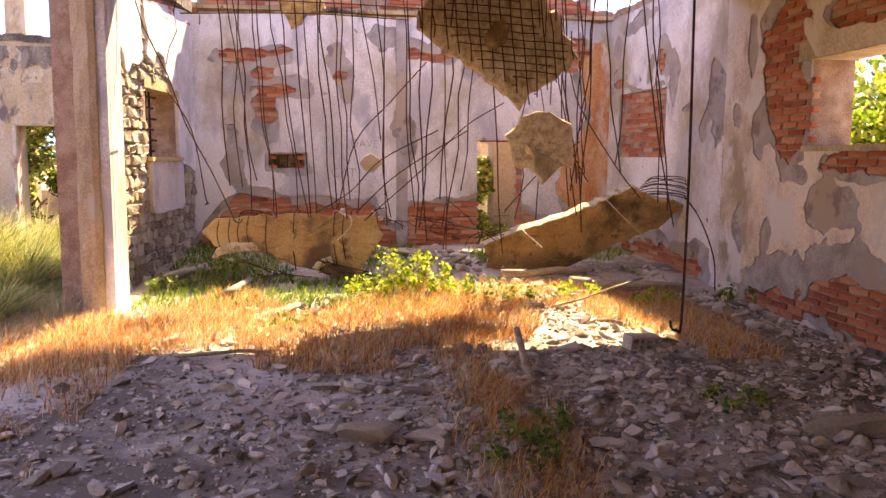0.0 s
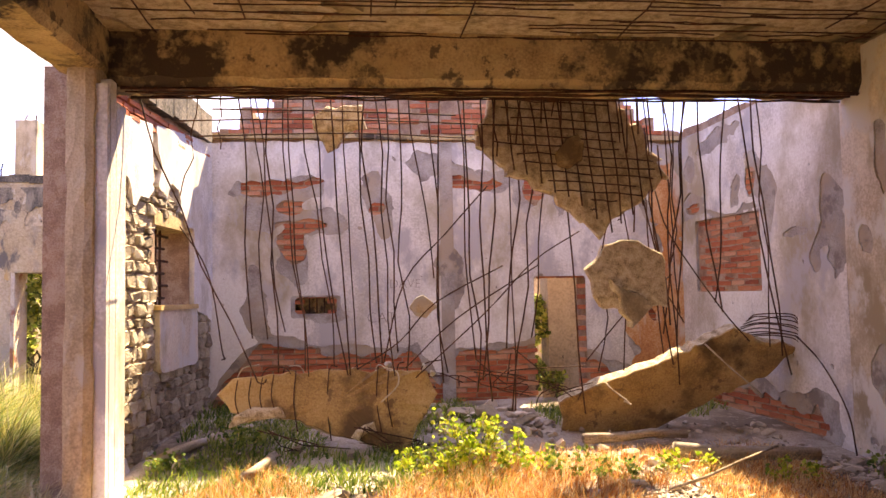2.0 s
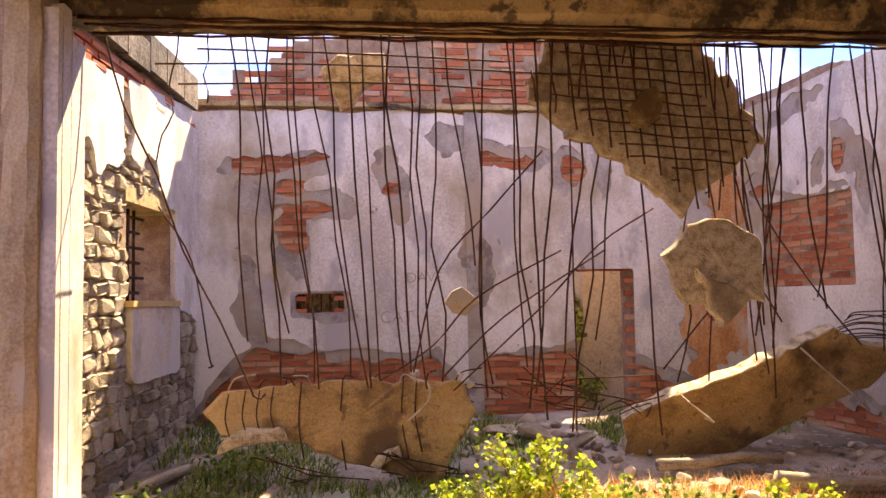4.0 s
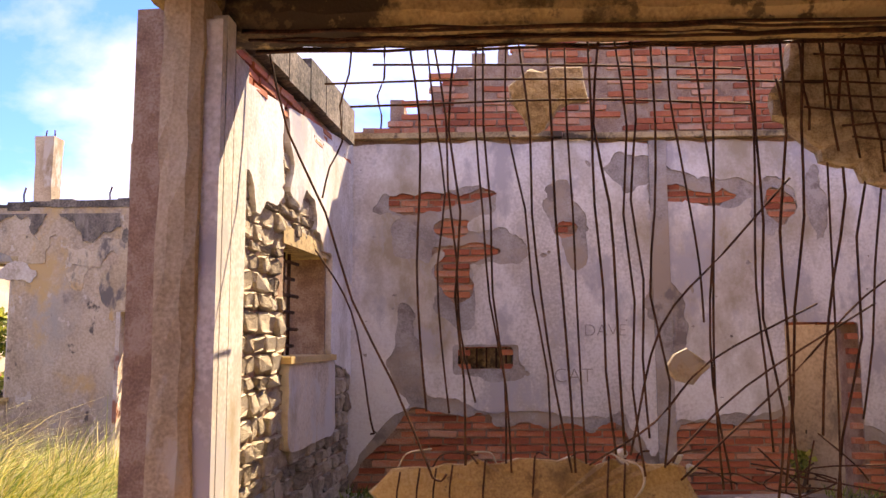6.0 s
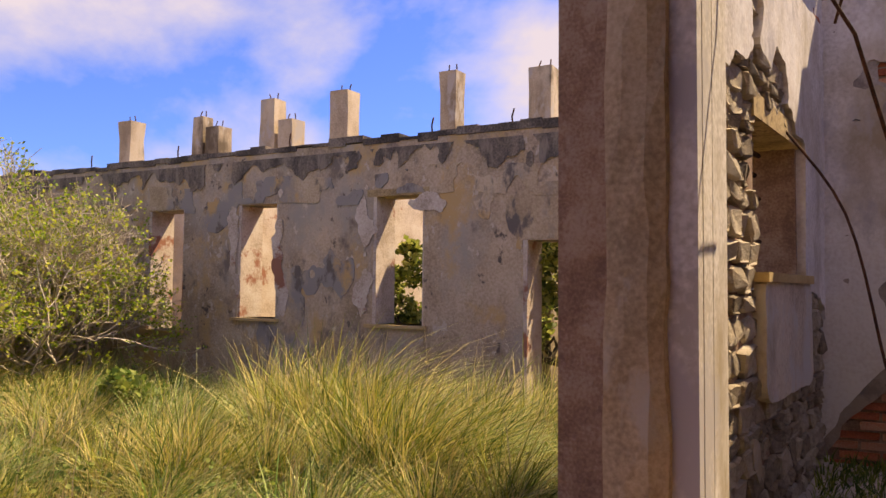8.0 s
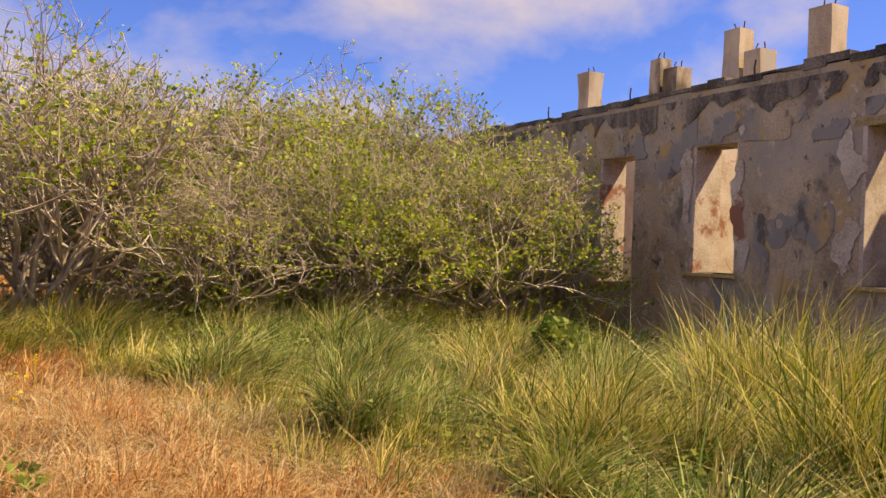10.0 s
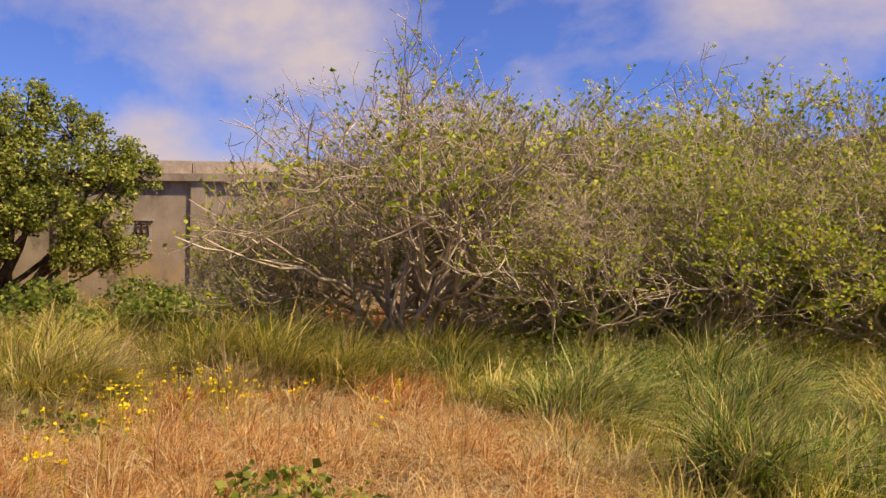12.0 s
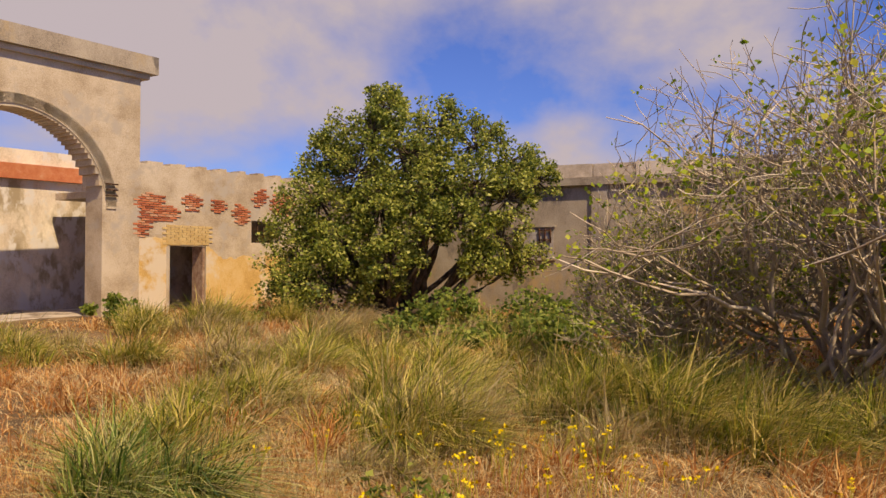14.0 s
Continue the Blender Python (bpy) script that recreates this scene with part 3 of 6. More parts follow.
wall_right = wall("wall_right", RIGHT, -0.2, right_top, 0.4, [], MORTAR, "tall plastered brick wall with a bricked-up window", step=0.15)
RWIN = (1.28, 2.58, 1.70, 2.57)
right_holes = [(1.95, 2.62, 0.75, 0.05), (1.4, 2.95, 0.14, 0.26), (2.6, 2.75, 0.25, 0.12), (1.7, 2.9, 0.1, 0.2), (0.38, 2.1, 0.08, 0.25), (0.75, 2.3, 0.2, 0.06), (0.2, 2.4, 0.25, 0.5),
               (2.0, 3.5, 0.5, 0.1), (1.2, 2.7, 0.12, 0.3), (1.55, 0.4, 1.1, 0.35), (0.6, 0.45, 0.45, 0.25), (2.7, 3.2, 0.12, 0.2)]
right_holes += [(pocks.uniform(0.1, 2.8), pocks.uniform(0.8, 3.5), r_, r_ * 1.2) for r_ in pocks.uniform(0.008, 0.026, 40)]
right_bricks = [(1.4, 2.95, 0.1, 0.18), (2.6, 2.75, 0.2, 0.09), (1.5, 0.3, 1.0, 0.3), (0.7, 0.4, 0.35, 0.2)]


def right_coat(U, V):
    F = np.minimum(holes(right_holes, 61)(U, V), (np.interp(U, [0, 3], [3.8, 3.62]) - V) * 4)
    return minus_rects(lambda a, b: F, [RWIN])(U, V)


sheet("grey_coat", RIGHT, minus_rects(lambda U, V: np.minimum(holes(right_bricks, 63)(U, V), (3.66 - V) * 4), [RWIN]), 0, RIGHT.length, 0, 3.7, 0.035, 0.022, 0.03, GREYCOAT, wall_right, 7)
sheet("plaster_coat", RIGHT, right_coat, 0, RIGHT.length, 0, 3.8, 0.03, 0.034, 0.014, WHITE, wall_right, 8)

NWIN = (1.6, 3.3, 1.80, 2.58)
wall_near = wall("wall_right_near", RIGHT_NEAR, -0.2, lambda u: 3.85, 0.4, [NWIN], MORTAR, "brick side wall with peeling cream plaster and an unglazed window")
near_holes = [(1.1, 2.65, 0.45, 0.6), (1.3, 2.15, 0.42, 0.5), (2.5, 1.66, 0.9, 0.13), (2.6, 2.95, 1.0, 0.22), (2.6, 0.55, 1.4, 0.42), (1.1, 0.35, 0.8, 0.22), (5, 2, 0.9, 0.6),
              (0.8, 2.05, 0.1, 0.3), (0.55, 2.75, 0.09, 0.3), (1.95, 1.25, 0.35, 0.3), (1.4, 1.55, 0.25, 0.12), (0.5, 1.0, 0.1, 0.25), (0.3, 2.2, 0.12, 0.1), (1.0, 1.0, 0.12, 0.2)]
near_bricks = [(u, v, a * 0.9, b * 0.88) if v > 1.3 else (u, v - 0.1, a * 0.7, b * 0.55) for u, v, a, b in near_holes if a > 0.38]
sheet("grey_coat", RIGHT_NEAR, minus_rects(holes(near_bricks, 71), [NWIN]), 0, 6.5, 0, 3.85, 0.04, 0.022, 0.03, GREYCOAT, wall_near, 9)
sheet("plaster_coat", RIGHT_NEAR, minus_rects(holes(near_holes, 73), [NWIN]), 0, 11.4, 0, 3.85, 0.04, 0.034, 0.014, CREAM, wall_near, 10)
tagged(mesh_object("lintel", *box_parts(RIGHT_NEAR, [(1.4, 3.5, 2.572, 2.74)], 0.025, -0.38), CONCRETE, wall_near), "concrete lintel over the opening")
tagged(mesh_object("sill", *box_parts(RIGHT_NEAR, [(1.55, 3.35, 1.755, 1.807)], 0.05, -0.38), CONCRETE, wall_near), "chipped sill")
wall("wall_rear", Plane((-2.7, -3.0), (4.5, -3.0), 1), -0.2, lambda u: 3.85, 0.3, [], CREAM, "plain plastered wall closing the covered bay")

# column, beams and ceiling
def column(x, y, label):
    bm = bmesh.new()
    h = 3.56
    levels = np.linspace(-0.2, h, 24)
    ring = [(-0.06, -0.2), (0.0, -0.205), (0.08, -0.2), (0.13, -0.17), (0.15, -0.05), (0.15, 0.32), (-0.07, 0.32), (-0.075, 0.0)]
    rows = []
    for z in levels:
        rows.append([bm.verts.new((x + px + RNG.normal(0, 0.006), y + py + RNG.normal(0, 0.005), z)) for px, py in ring])
    for a, b in zip(rows, rows[1:]):
        for i in range(8):
            j = (i + 1) % 8
            bm.faces.new((a[i], a[j], b[j], b[i]))
    bm.faces.new(rows[-1])
    ob = tagged(new("column", None), label, "column")
    part("shaft", bm, CONCRETE, ob)
    return ob


col = column(-2.45, 7.98, "rough concrete column with a worn plaster face")
strip = Plane((-2.275, 7.84), (-2.26, 8.27), -1)
tagged(mesh_object("plaster_strip", *box_parts(strip, [(0, 0.06, 0.1, 3.4), (0.075, 0.2, 0.1, 3.45), (0.21, 0.43, 0.1, 3.3)], 0.05, -0.06), WHITE, col), "pale plaster edge strip")
column(-2.45, 2.0, "rough concrete column beside the covered bay")
column(-2.45, -2.9, "rough concrete column at the corner of the covered bay")


def rough_beam(name, x0, x1, y0, y1, z0, z1, mat, label, along="x", n=40):
    """A beam with a chipped lower edge."""
    bm = bmesh.new()
    rows = []
    for i in range(n + 1):
        t = i / n
        chip, c2 = abs(RNG.normal(0, 0.018)), abs(RNG.normal(0, 0.014))
        j = [RNG.normal(0, 0.006) for _ in range(4)]
        if along == "x":
            x = x0 + (x1 - x0) * t
            ps = [(x, y0 + j[0], z1), (x, y0 + j[0], z0 + 0.06 + chip), (x, y0 + 0.03 + chip, z0 + j[1]), (x, y1 - 0.03 - c2, z0 + j[2]), (x, y1, z0 + 0.06), (x, y1, z1)]
        else:
            y = y0 + (y1 - y0) * t
            ps = [(x0 + j[0], y, z1), (x0 + j[0], y, z0 + 0.06 + chip), (x0 + 0.03 + chip, y, z0 + j[1]), (x1 - 0.03 - c2, y, z0 + j[2]), (x1, y, z0 + 0.06), (x1, y, z1)]
        rows.append([bm.verts.new(p) for p in ps])
    for a, b in zip(rows, rows[1:]):
        for i in range(6):
            k = (i + 1) % 6
            bm.faces.new((a[i], a[k], b[k], b[i]))
    bm.faces.new(rows[0])
    bm.faces.new(rows[-1])
    bmesh.ops.recalc_face_normals(bm, faces=bm.faces)
    me = bpy.data.meshes.new(name)
    bm.to_mesh(me)
    bm.free()
    me.materials.append(mat)
    return tagged(new(name, me), label, "beam", kind="structure")


beam = rough_beam("beam_front", -2.6, 4.2, 8.05, 8.4, 3.44, 4.0, BEAM, "damp-stained concrete beam with rusty bars showing")
rough_beam("beam_left", -2.64, -2.28, -3.0, 8.05, 3.5, 3.98, BEAM, "chipped concrete edge beam over the open side", "y", 60)
for z in (3.42, 3.435):
    for y in (8.08, 8.21, 8.36):
        bar("bar", [(x, y + RNG.normal(0, .006), z + RNG.normal(0, .006)) for x in np.linspace(-2.2, 4.1, 26)], 0.009, RUST, "", beam)


def ceiling():
    """The slab over the covered bay with its skin fallen away from a rusty grid of bars."""
    vs, fs, mats = [], [], []

    def add(v, f, m):
        k = len(vs)
        vs.extend(v)
        fs.extend([[k + i for i in q] for q in f])
        mats.extend([m] * len(f))

    class Under:
        u, n = Vector((1, 0, 0)), Vector((0, 0, -1))

        @staticmethod
        def at(a, b, d=0.0):
            return Vector((a, b, 3.90 - d))
    add(*box_parts(Under, [(-2.7, 4.6, -3.2, 8.4)], 0.0, -0.2), 1)
    for y in np.arange(0.4, 8.28, 0.085):
        for _ in range(2):
            a = RNG.uniform(-2.2, 3.0)
            b = min(4.1, a + RNG.uniform(0.8, 3.2))
            add(*tube([(x, y + RNG.normal(0, .006), 3.872 + RNG.normal(0, .005)) for x in np.linspace(a, b, 8)], 0.0065, 5), 2)
    for x in np.arange(-2.1, 4.1, 0.19):
        a, b = sorted(RNG.uniform(0.5, 8.3, 2))
        add(*tube([(x + RNG.normal(0, .008), y, 3.872 + RNG.normal(0, .005)) for y in np.linspace(a, b, 9)], 0.007, 5), 2)
    ob = mesh_object("ceiling", vs, fs, [SOFFIT, AGGREGATE, RUST])
    ob.data.polygons.foreach_set("material_index", mats)
    tagged(ob, "damp-stained concrete ceiling with exposed rusty bars", "ceiling", kind="structure")


ceiling()


class Soffit:
    """The ceiling's skin, seen from below."""
    u, n = Vector((1, 0, 0)), Vector((0, 0, -1))

    @staticmethod
    def at(a, b, d=0.0):
        return Vector((a, b, 3.90 - d))


skin = sheet("ceiling_skin", Soffit, holes([(1.9, 7.1, 2.0, 1.1), (0.2, 6.8, 1.1, 1.0), (-1.2, 7.6, 0.9, 0.6), (0.6, 7.9, 1.2, 0.4), (2.9, 5.6, 1.2, 0.9), (0.4, 4.4, 1.4, 0.8), (-1.3, 5.2, 0.7, 0.7), (1.5, 2.5, 1.5, 0.9)], 81, 0.7, 0.5),
             -2.3, 4.14, 1.0, 8.3, 0.06, 0.022, 0.03, SOFFIT, None, 11, 0.008)
tagged(skin, "flaking ochre skin of the ceiling", "ceiling", kind="structure")

# ---- the yard: ruined facade, far wall, arch building ----
FACADE = Plane((3.0, 14.36), (-27.0, 14.36), 1)
fx = lambda x: 3.0 - x
W0, W1, W2, D3 = (fx(-11.6), fx(-12.42), 0.86, 2.80), (fx(-9.64), fx(-10.42), 1.10, 2.82), (fx(-7.1), fx(-7.92), 1.07, 2.84), (fx(-4.75), fx(-5.66), 0.0, 2.18)
facade = wall("wall_facade", FACADE, -0.3, lambda u: 3.62 + 0.03 * math.sin(u * 9) + 0.02 * math.sin(u * 41), 0.5, [W0, W1, W2, D3, (fx(-16.0), fx(-16.85), 1.0, 2.8), (fx(-20.0), fx(-20.85), 1.0, 2.8)], RUINWALL,
              "weathered roofless facade with empty windows and peeling render", step=0.6)
tagged(mesh_object("coping", *box_parts(FACADE, [(a, a + 0.3, 3.58 + RNG.normal(0, .02), 3.68 + RNG.normal(0, .022)) for a in np.arange(0, 30, 0.3)], 0.02, -0.53), COPING, facade), "blackened uneven coping")
for k, (a, b, z0, z1) in enumerate((W0, W1, W2, D3)):
    a, b = min(a, b), max(a, b)
    vs, fs = box_parts(FACADE, [(b - 0.055, b - 0.0, z0, z1), (a, a + 0.02, z0, z1)], -0.004, -0.48)
    tagged(mesh_object("window_jamb", vs, fs, JAMB, facade), "pale plastered reveal with brick showing")
    if z0 > 0.5:
        tagged(mesh_object("window_sill", *box_parts(FACADE, [(a - 0.06, b + 0.1, z0 - 0.045, z0)], 0.06, -0.5), SILLWOOD, facade), "thin ochre sill")


facade_cuts = [(min(o[:2]) - 0.01, max(o[:2]) + 0.01, o[2] - 0.02, o[3] + 0.02) for o in (W0, W1, W2, D3)]
facade_holes = [(fx(-3.3 - 0.62 * i) + 0.2 * math.sin(i * 7), 3.02 + 0.05 * math.sin(i * 5), 0.26 + 0.08 * math.sin(i * 3), 0.10) for i in range(16)] + [
    (fx(-7.25), 2.92, 0.62, 0.12), (fx(-10.2), 2.9, 0.6, 0.1), (fx(-4.2), 2.6, 0.6, 0.3), (fx(-11.5), 2.4, 0.4, 0.5)]


def facade_band(U, V):
    """A broken row of render left under the coping band."""
    near_row = 1 - np.abs(V - 2.98 - 0.05 * np.sin(U * 2.1)) / 0.2
    return np.minimum(near_row * 1.5, (rough_noise(U * 1.6, V * 1.3, 0.4, 84) - 0.5) * 4)


def facade_patches(U, V):
    """Small scabs of render lower down."""
    return (rough_noise(U + 5, V * 0.8, 0.7, 87) - 0.66) * 3


def facade_streaks(U, V):
    """Black lichen running down from the coping."""
    return (rough_noise(U * 1.1, V, 0.45, 89) * 0.75 + rough_noise(U * 2, V * 0.8, 0.16, 90) * 0.25 - (0.78 - 0.85 * (V - 3.0))) * 3


sheet("render_coat", FACADE, minus_rects(facade_band, facade_cuts), 3.0, 19.5, 2.3, 3.5, 0.04, 0.014, 0.018, FACADECOAT, facade, 15, 0.006)
sheet("render_patches", FACADE, minus_rects(facade_patches, facade_cuts), 3.0, 19.5, 0.0, 2.9, 0.05, 0.008, 0.012, FACADECOAT, facade, 16, 0.004)
sheet("lichen_streaks", FACADE, facade_streaks, 0.0, 29.9, 2.6, 3.5, 0.045, 0.022, 0.004, SOOT, facade, 17, 0.004)
sheet("reveal_patch", FACADE, lambda U, V: -holes([(fx(-8.0), 2.5, 0.13, 0.45), (fx(-8.0), 1.5, 0.12, 0.4), (fx(-10.5), 2.2, 0.1, 0.6), (fx(-9.58), 2.0, 0.1, 0.8), (fx(-7.03), 2.75, 0.28, 0.14)], 95, 0.9, 0.2)(U, V), 9.5, 14.0, 0.9, 3.1, 0.03, 0.018, 0.01, JAMB, facade, 18, 0.004)
bars_lintel = mesh_object("lintel", *box_parts(FACADE, [(fx(-7.02), fx(-8.02), 2.833, 2.93)], 0.004, -0.3), BEAM, facade)
tagged(bars_lintel, "rotten dark lintel over the empty window")


def stub_column(x, y, w, h, tip):
    """A stump of a concrete column above the roofless wall, with bars sticking out."""
    ob = tagged(new("column_stub", None), "pale concrete column stump with bent bars on top", "column", "column stumps over the facade")
    bm = bmesh.new()
    rows = []
    for z in np.linspace(-0.2, h, 14):
        g = 1 + 0.12 * max(0, (z - h + 0.5) / 0.5) * tip
        rows.append([bm.verts.new((x + sx * w / 2 * g + RNG.normal(0, .008), y + sy * w / 2 * g + RNG.normal(0, .008), z)) for sx, sy in ((-1, -1), (1, -1), (1, 1), (-1, 1))])
    for a, b in zip(rows, rows[1:]):
        for i in range(4):
            bm.faces.new((a[i], a[(i + 1) % 4], b[(i + 1) % 4], b[i]))
    bm.faces.new(rows[-1])
    part("shaft", bm, CONCRETE, ob)
    for dx in (-0.25, 0.25):
        bar("bar", [(x + dx * w, y, h - 0.05), (x + dx * w + 0.01, y, h + 0.07), (x + dx * w + RNG.normal(0.02, .02), y, h + 0.14)], 0.012, RUST, "", ob, sides=5)


for x, w, h, tip in ((-16.15, 0.36, 5.15, 1), (-14.0, 0.3, 5.05, -1), (-13.55, 0.36, 4.8, 0), (-12.1, 0.36, 5.2, -0.5), (-11.65, 0.36, 4.76, 0), (-10.38, 0.38, 5.17, 0), (-8.13, 0.3, 5.25, 1), (-6.45, 0.38, 5.1, 0), (-4.5, 0.36, 5.1, 0), (-2.4, 0.34, 5.2, 0)):
    stub_column(x, 17.0, w, h, tip)
wall("wall_inner", Plane((3.0, 19.0), (-27.0, 19.0), 1), -0.3, lambda u: 3.3 + 0.3 * math.sin(u * 1.3), 0.35, [(fx(-9.0), fx(-10.0), 0.9, 2.7), (fx(-13.0), fx(-14.2), 0, 2.5), (fx(-6.2), fx(-7.6), 0.9, 2.6)], ARCHWHITE, "pale inner wall of the roofless building", step=0.5)
for x in (-11.0, -9.2, -3.6):
    wall("wall_cross", Plane((x, 14.9), (x, 19.0), 1), -0.3, lambda u: 3.3 + 0.15 * math.sin(u * 5), 0.3, [], JAMB, "pale cross wall inside the roofless building", step=0.4)
for a in (6.2, 8.9, 10.1, 12.6, 15.0, 17.2):
    bar("bar_stub", [FACADE.at(a, 3.7, -0.2), FACADE.at(a + 0.01, 3.8, -0.2), FACADE.at(a - 0.03, 3.9, -0.18)], 0.012, RUST, "short rusty bar sticking out of the coping", group="bars on the coping")

FAR = Plane((-26.8, -12.0), (-26.8, 15.0), -1)
far_wall = wall("wall_far", FAR, -0.3, lambda u: 3.9, 0.4, [], FARWALL, "stained rendered yard wall with pilasters", step=1.0)
tagged(mesh_object("cornice", *box_parts(FAR, [(a, a + 1.0, 3.70, 3.93 + RNG.normal(0, .01)) for a in np.arange(0, 27, 1.0)], 0.16, -0.42), FARWALL, far_wall), "projecting cornice casting a shadow")
tagged(mesh_object("coping_stone", *box_parts(FAR, [(a, a + w - 0.03, 3.93, 4.30 + RNG.normal(0, .02)) for a, w in ((10.9, 1.1), (12.0, 1.2), (13.2, 1.3), (14.5, 1.2), (15.7, 1.3), (17, 1.2), (18.2, 1.4), (19.6, 1.3))], 0.08, -0.42), ROCK, far_wall), "loose coping stones")
for u in (4.0, 8.0, 11.95, 16.0, 20.0, 24.0):
    tagged(mesh_object("pilaster", *box_parts(FAR, [(u, u + 0.44, 0, 3.69)], 0.09, -0.02), FARWALL, far_wall), "flat pilaster")
NICHE = (9.65, 10.8, 1.55, 2.56)
tagged(mesh_object("blocked_window", *box_parts(FAR, [(NICHE[0], NICHE[1], NICHE[2], NICHE[3])], 0.012, -0.02), GREYCOAT, far_wall), "rough blocked window")
for z in (1.55, 2.52):
    tagged(mesh_object("window_trim", *box_parts(FAR, [(NICHE[0] - 0.05, NICHE[1] + 0.06, z, z + 0.05)], 0.06, -0.02), FARWALL, far_wall), "thin raised trim")
for z in (2.15, 2.42):
    bar("bar", [FAR.at(10.35, z, 0.05), FAR.at(10.75, z, 0.05)], 0.02, RUST, "", far_wall)
for u in (10.38, 10.55, 10.72):
    bar("bar", [FAR.at(u, 2.05, 0.05), FAR.at(u, 2.48, 0.05)], 0.02, RUST, "", far_wall)

ARCH = Plane((-22.0, -10.6), (-27.0, -9.9), -1)


def arch_building():
    house = tagged(new("arch_building", None), "yellow and white ruined building with a broken arched gateway", "building")
    rects = []
    for a in np.arange(-1.7, 5.6, 0.25):
        b, m = a + 0.25, a + 0.125
        top = 4.22 + 0.05 * math.sin(m * 17)
        low = 0.0
        if -0.8 <= m <= 0.53:
            low = 1.91
        if 2.26 <= m <= 3.6:
            rects.append((a, b, low, 2.06))
            low = 2.75
        rects.append((a, b, low, top))
    mesh_object("wall", *welded(box_parts(ARCH, rects, 0, -0.4)), ARCHWHITE, house)
    limewash = lambda U, V: np.minimum(holes([(-0.1, 0.9, 0.66, 1.1)], 91, 0.0)(U, V), (np.interp(U, [-2.8, -1.5, 0.6, 1.2, 2, 5], [2.3, 2.2, 1.95, 1.7, 1.6, 1.7]) + (rough_noise(U + 9, V, 0.5, 92) - 0.5) * 0.5 - V) * 3)
    sheet("limewash", ARCH, minus_rects(limewash, [(-0.82, 0.55, -1, 1.93), (2.2, 3.66, 2.0, 2.8)]), -2.75, 5.5, 0, 2.7, 0.08, 0.012, 0.012, YELLOW, house, 12, 0.003)
    mesh_object("lintel_bricks", *box_parts(ARCH, [(-0.95 + c * 0.27 + (r % 2) * 0.13, -0.70 + c * 0.27 + (r % 2) * 0.13, 1.95 + r * 0.07, 2.012 + r * 0.07) for r in range(8) for c in range(6)], 0.02, -0.05), SILLWOOD, house)
    show = lambda U, V: holes([(-1.4, 3.0, 0.45, 0.45), (-0.8, 2.8, 0.5, 0.3), (0.1, 3.2, 0.4, 0.22), (1.0, 3.15, 0.3, 0.2), (1.9, 2.95, 0.3, 0.35), (2.6, 3.5, 0.3, 0.25), (3.6, 3.3, 0.5, 0.4), (-1.7, 2.4, 0.2, 0.3)], 93)(U, V) < 0
    brick_courses(ARCH, show, -1.9, 4.4, 2.0, 4.1, 0.022, house, 120, [(-1.0, 0.7, 1.9, 2.6), (2.2, 3.7, 2, 2.8)])
    # arched gateway: voussoir strips round the opening, and the block above it
    rects = []
    for a in np.arange(-8.6, -1.7, 0.1):
        m = a + 0.05
        t = (m + 5.1) / 2.32
        low = 2.9 + 2.25 * math.sqrt(1 - t * t) if abs(t) < 1 else 0.0
        rects.append((a, a + 0.1, low, 6.45))
    mesh_object("gateway", *welded(box_parts(ARCH, rects, 0.02, -0.75)), ARCHWHITE, house)
    mesh_object("arch_ring", *box_parts(ARCH, [(-5.1 + 2.55 * math.cos(t) - 0.14, -5.1 + 2.55 * math.cos(t) + 0.14, 2.9 + 2.46 * math.sin(t) - 0.12, 2.9 + 2.46 * math.sin(t) + 0.12) for t in np.linspace(0.03, 3.11, 130)], 0.05, -0.02), ARCHWHITE, house)
    mesh_object("gate_cornice", *box_parts(ARCH, [(-8.8, -1.5, 6.45, 6.6)], 0.14, -0.85), ARCHWHITE, house)
    mesh_object("gate_coping", *box_parts(ARCH, [(-8.9, -1.3, 6.6, 7.08)], 0.26, -0.95), FARWALL, house)
    # Unseen slab behind the front wall, added to keep the doorway's inside in shade.
    mesh_object("roof_slab", *box_parts(ARCH, [(-1.7, 5.5, 3.3, 3.5)], -0.4, -4.2), ARCHWHITE, house)
    for a in (-0.8, 0.45):
        mesh_object("door_reveal", *box_parts(ARCH, [(a, a + 0.08, 0, 1.91)], -0.02, -0.5), MORTAR, house)
    for i in range(5):
        bar("window_bar", [ARCH.at(2.4 + 0.26 * i, 2.06, -0.12), ARCH.at(2.4 + 0.26 * i, 2.75, -0.12)], 0.015, RUST, "", house)
    for z in (3.2, 3.35, 3.5):
        bar("gate_bracket", [ARCH.at(-2.75, z, 0.1), ARCH.at(-2.4, z, 0.1)], 0.02, RUST, "", house)


arch_building()
inner = Plane((-10.0, -17.5), (-28.0, -14.2), -1)
wall("wall_court", inner, -0.3, lambda u: 4.7 + 0.1 * (u > 6), 0.4, [], CREAM, "shaded plaster wall seen through the arch", step=1.0)
wall("wall_court_band", Plane((-10.0, -17.3), (-28.0, -14.0), -1), 3.9, lambda u: 4.35, 0.3, [], BRICKS, "red brick band on the court wall", step=1.0)
wall("wall_court_side", Plane((-27.2, -9.9), (-27.2, -14.5), -1), -0.3, lambda u: 4.0, 0.4, [], ARCHWHITE, "side wall of the gate building", step=1.0)
wall("wall_yard_south", Plane((-2.6, -3.0), (-12.0, -12.0), -1), -0.3, lambda u: 3.5, 0.4, [], ARCHWHITE, "plain wall closing the yard", step=1.0)
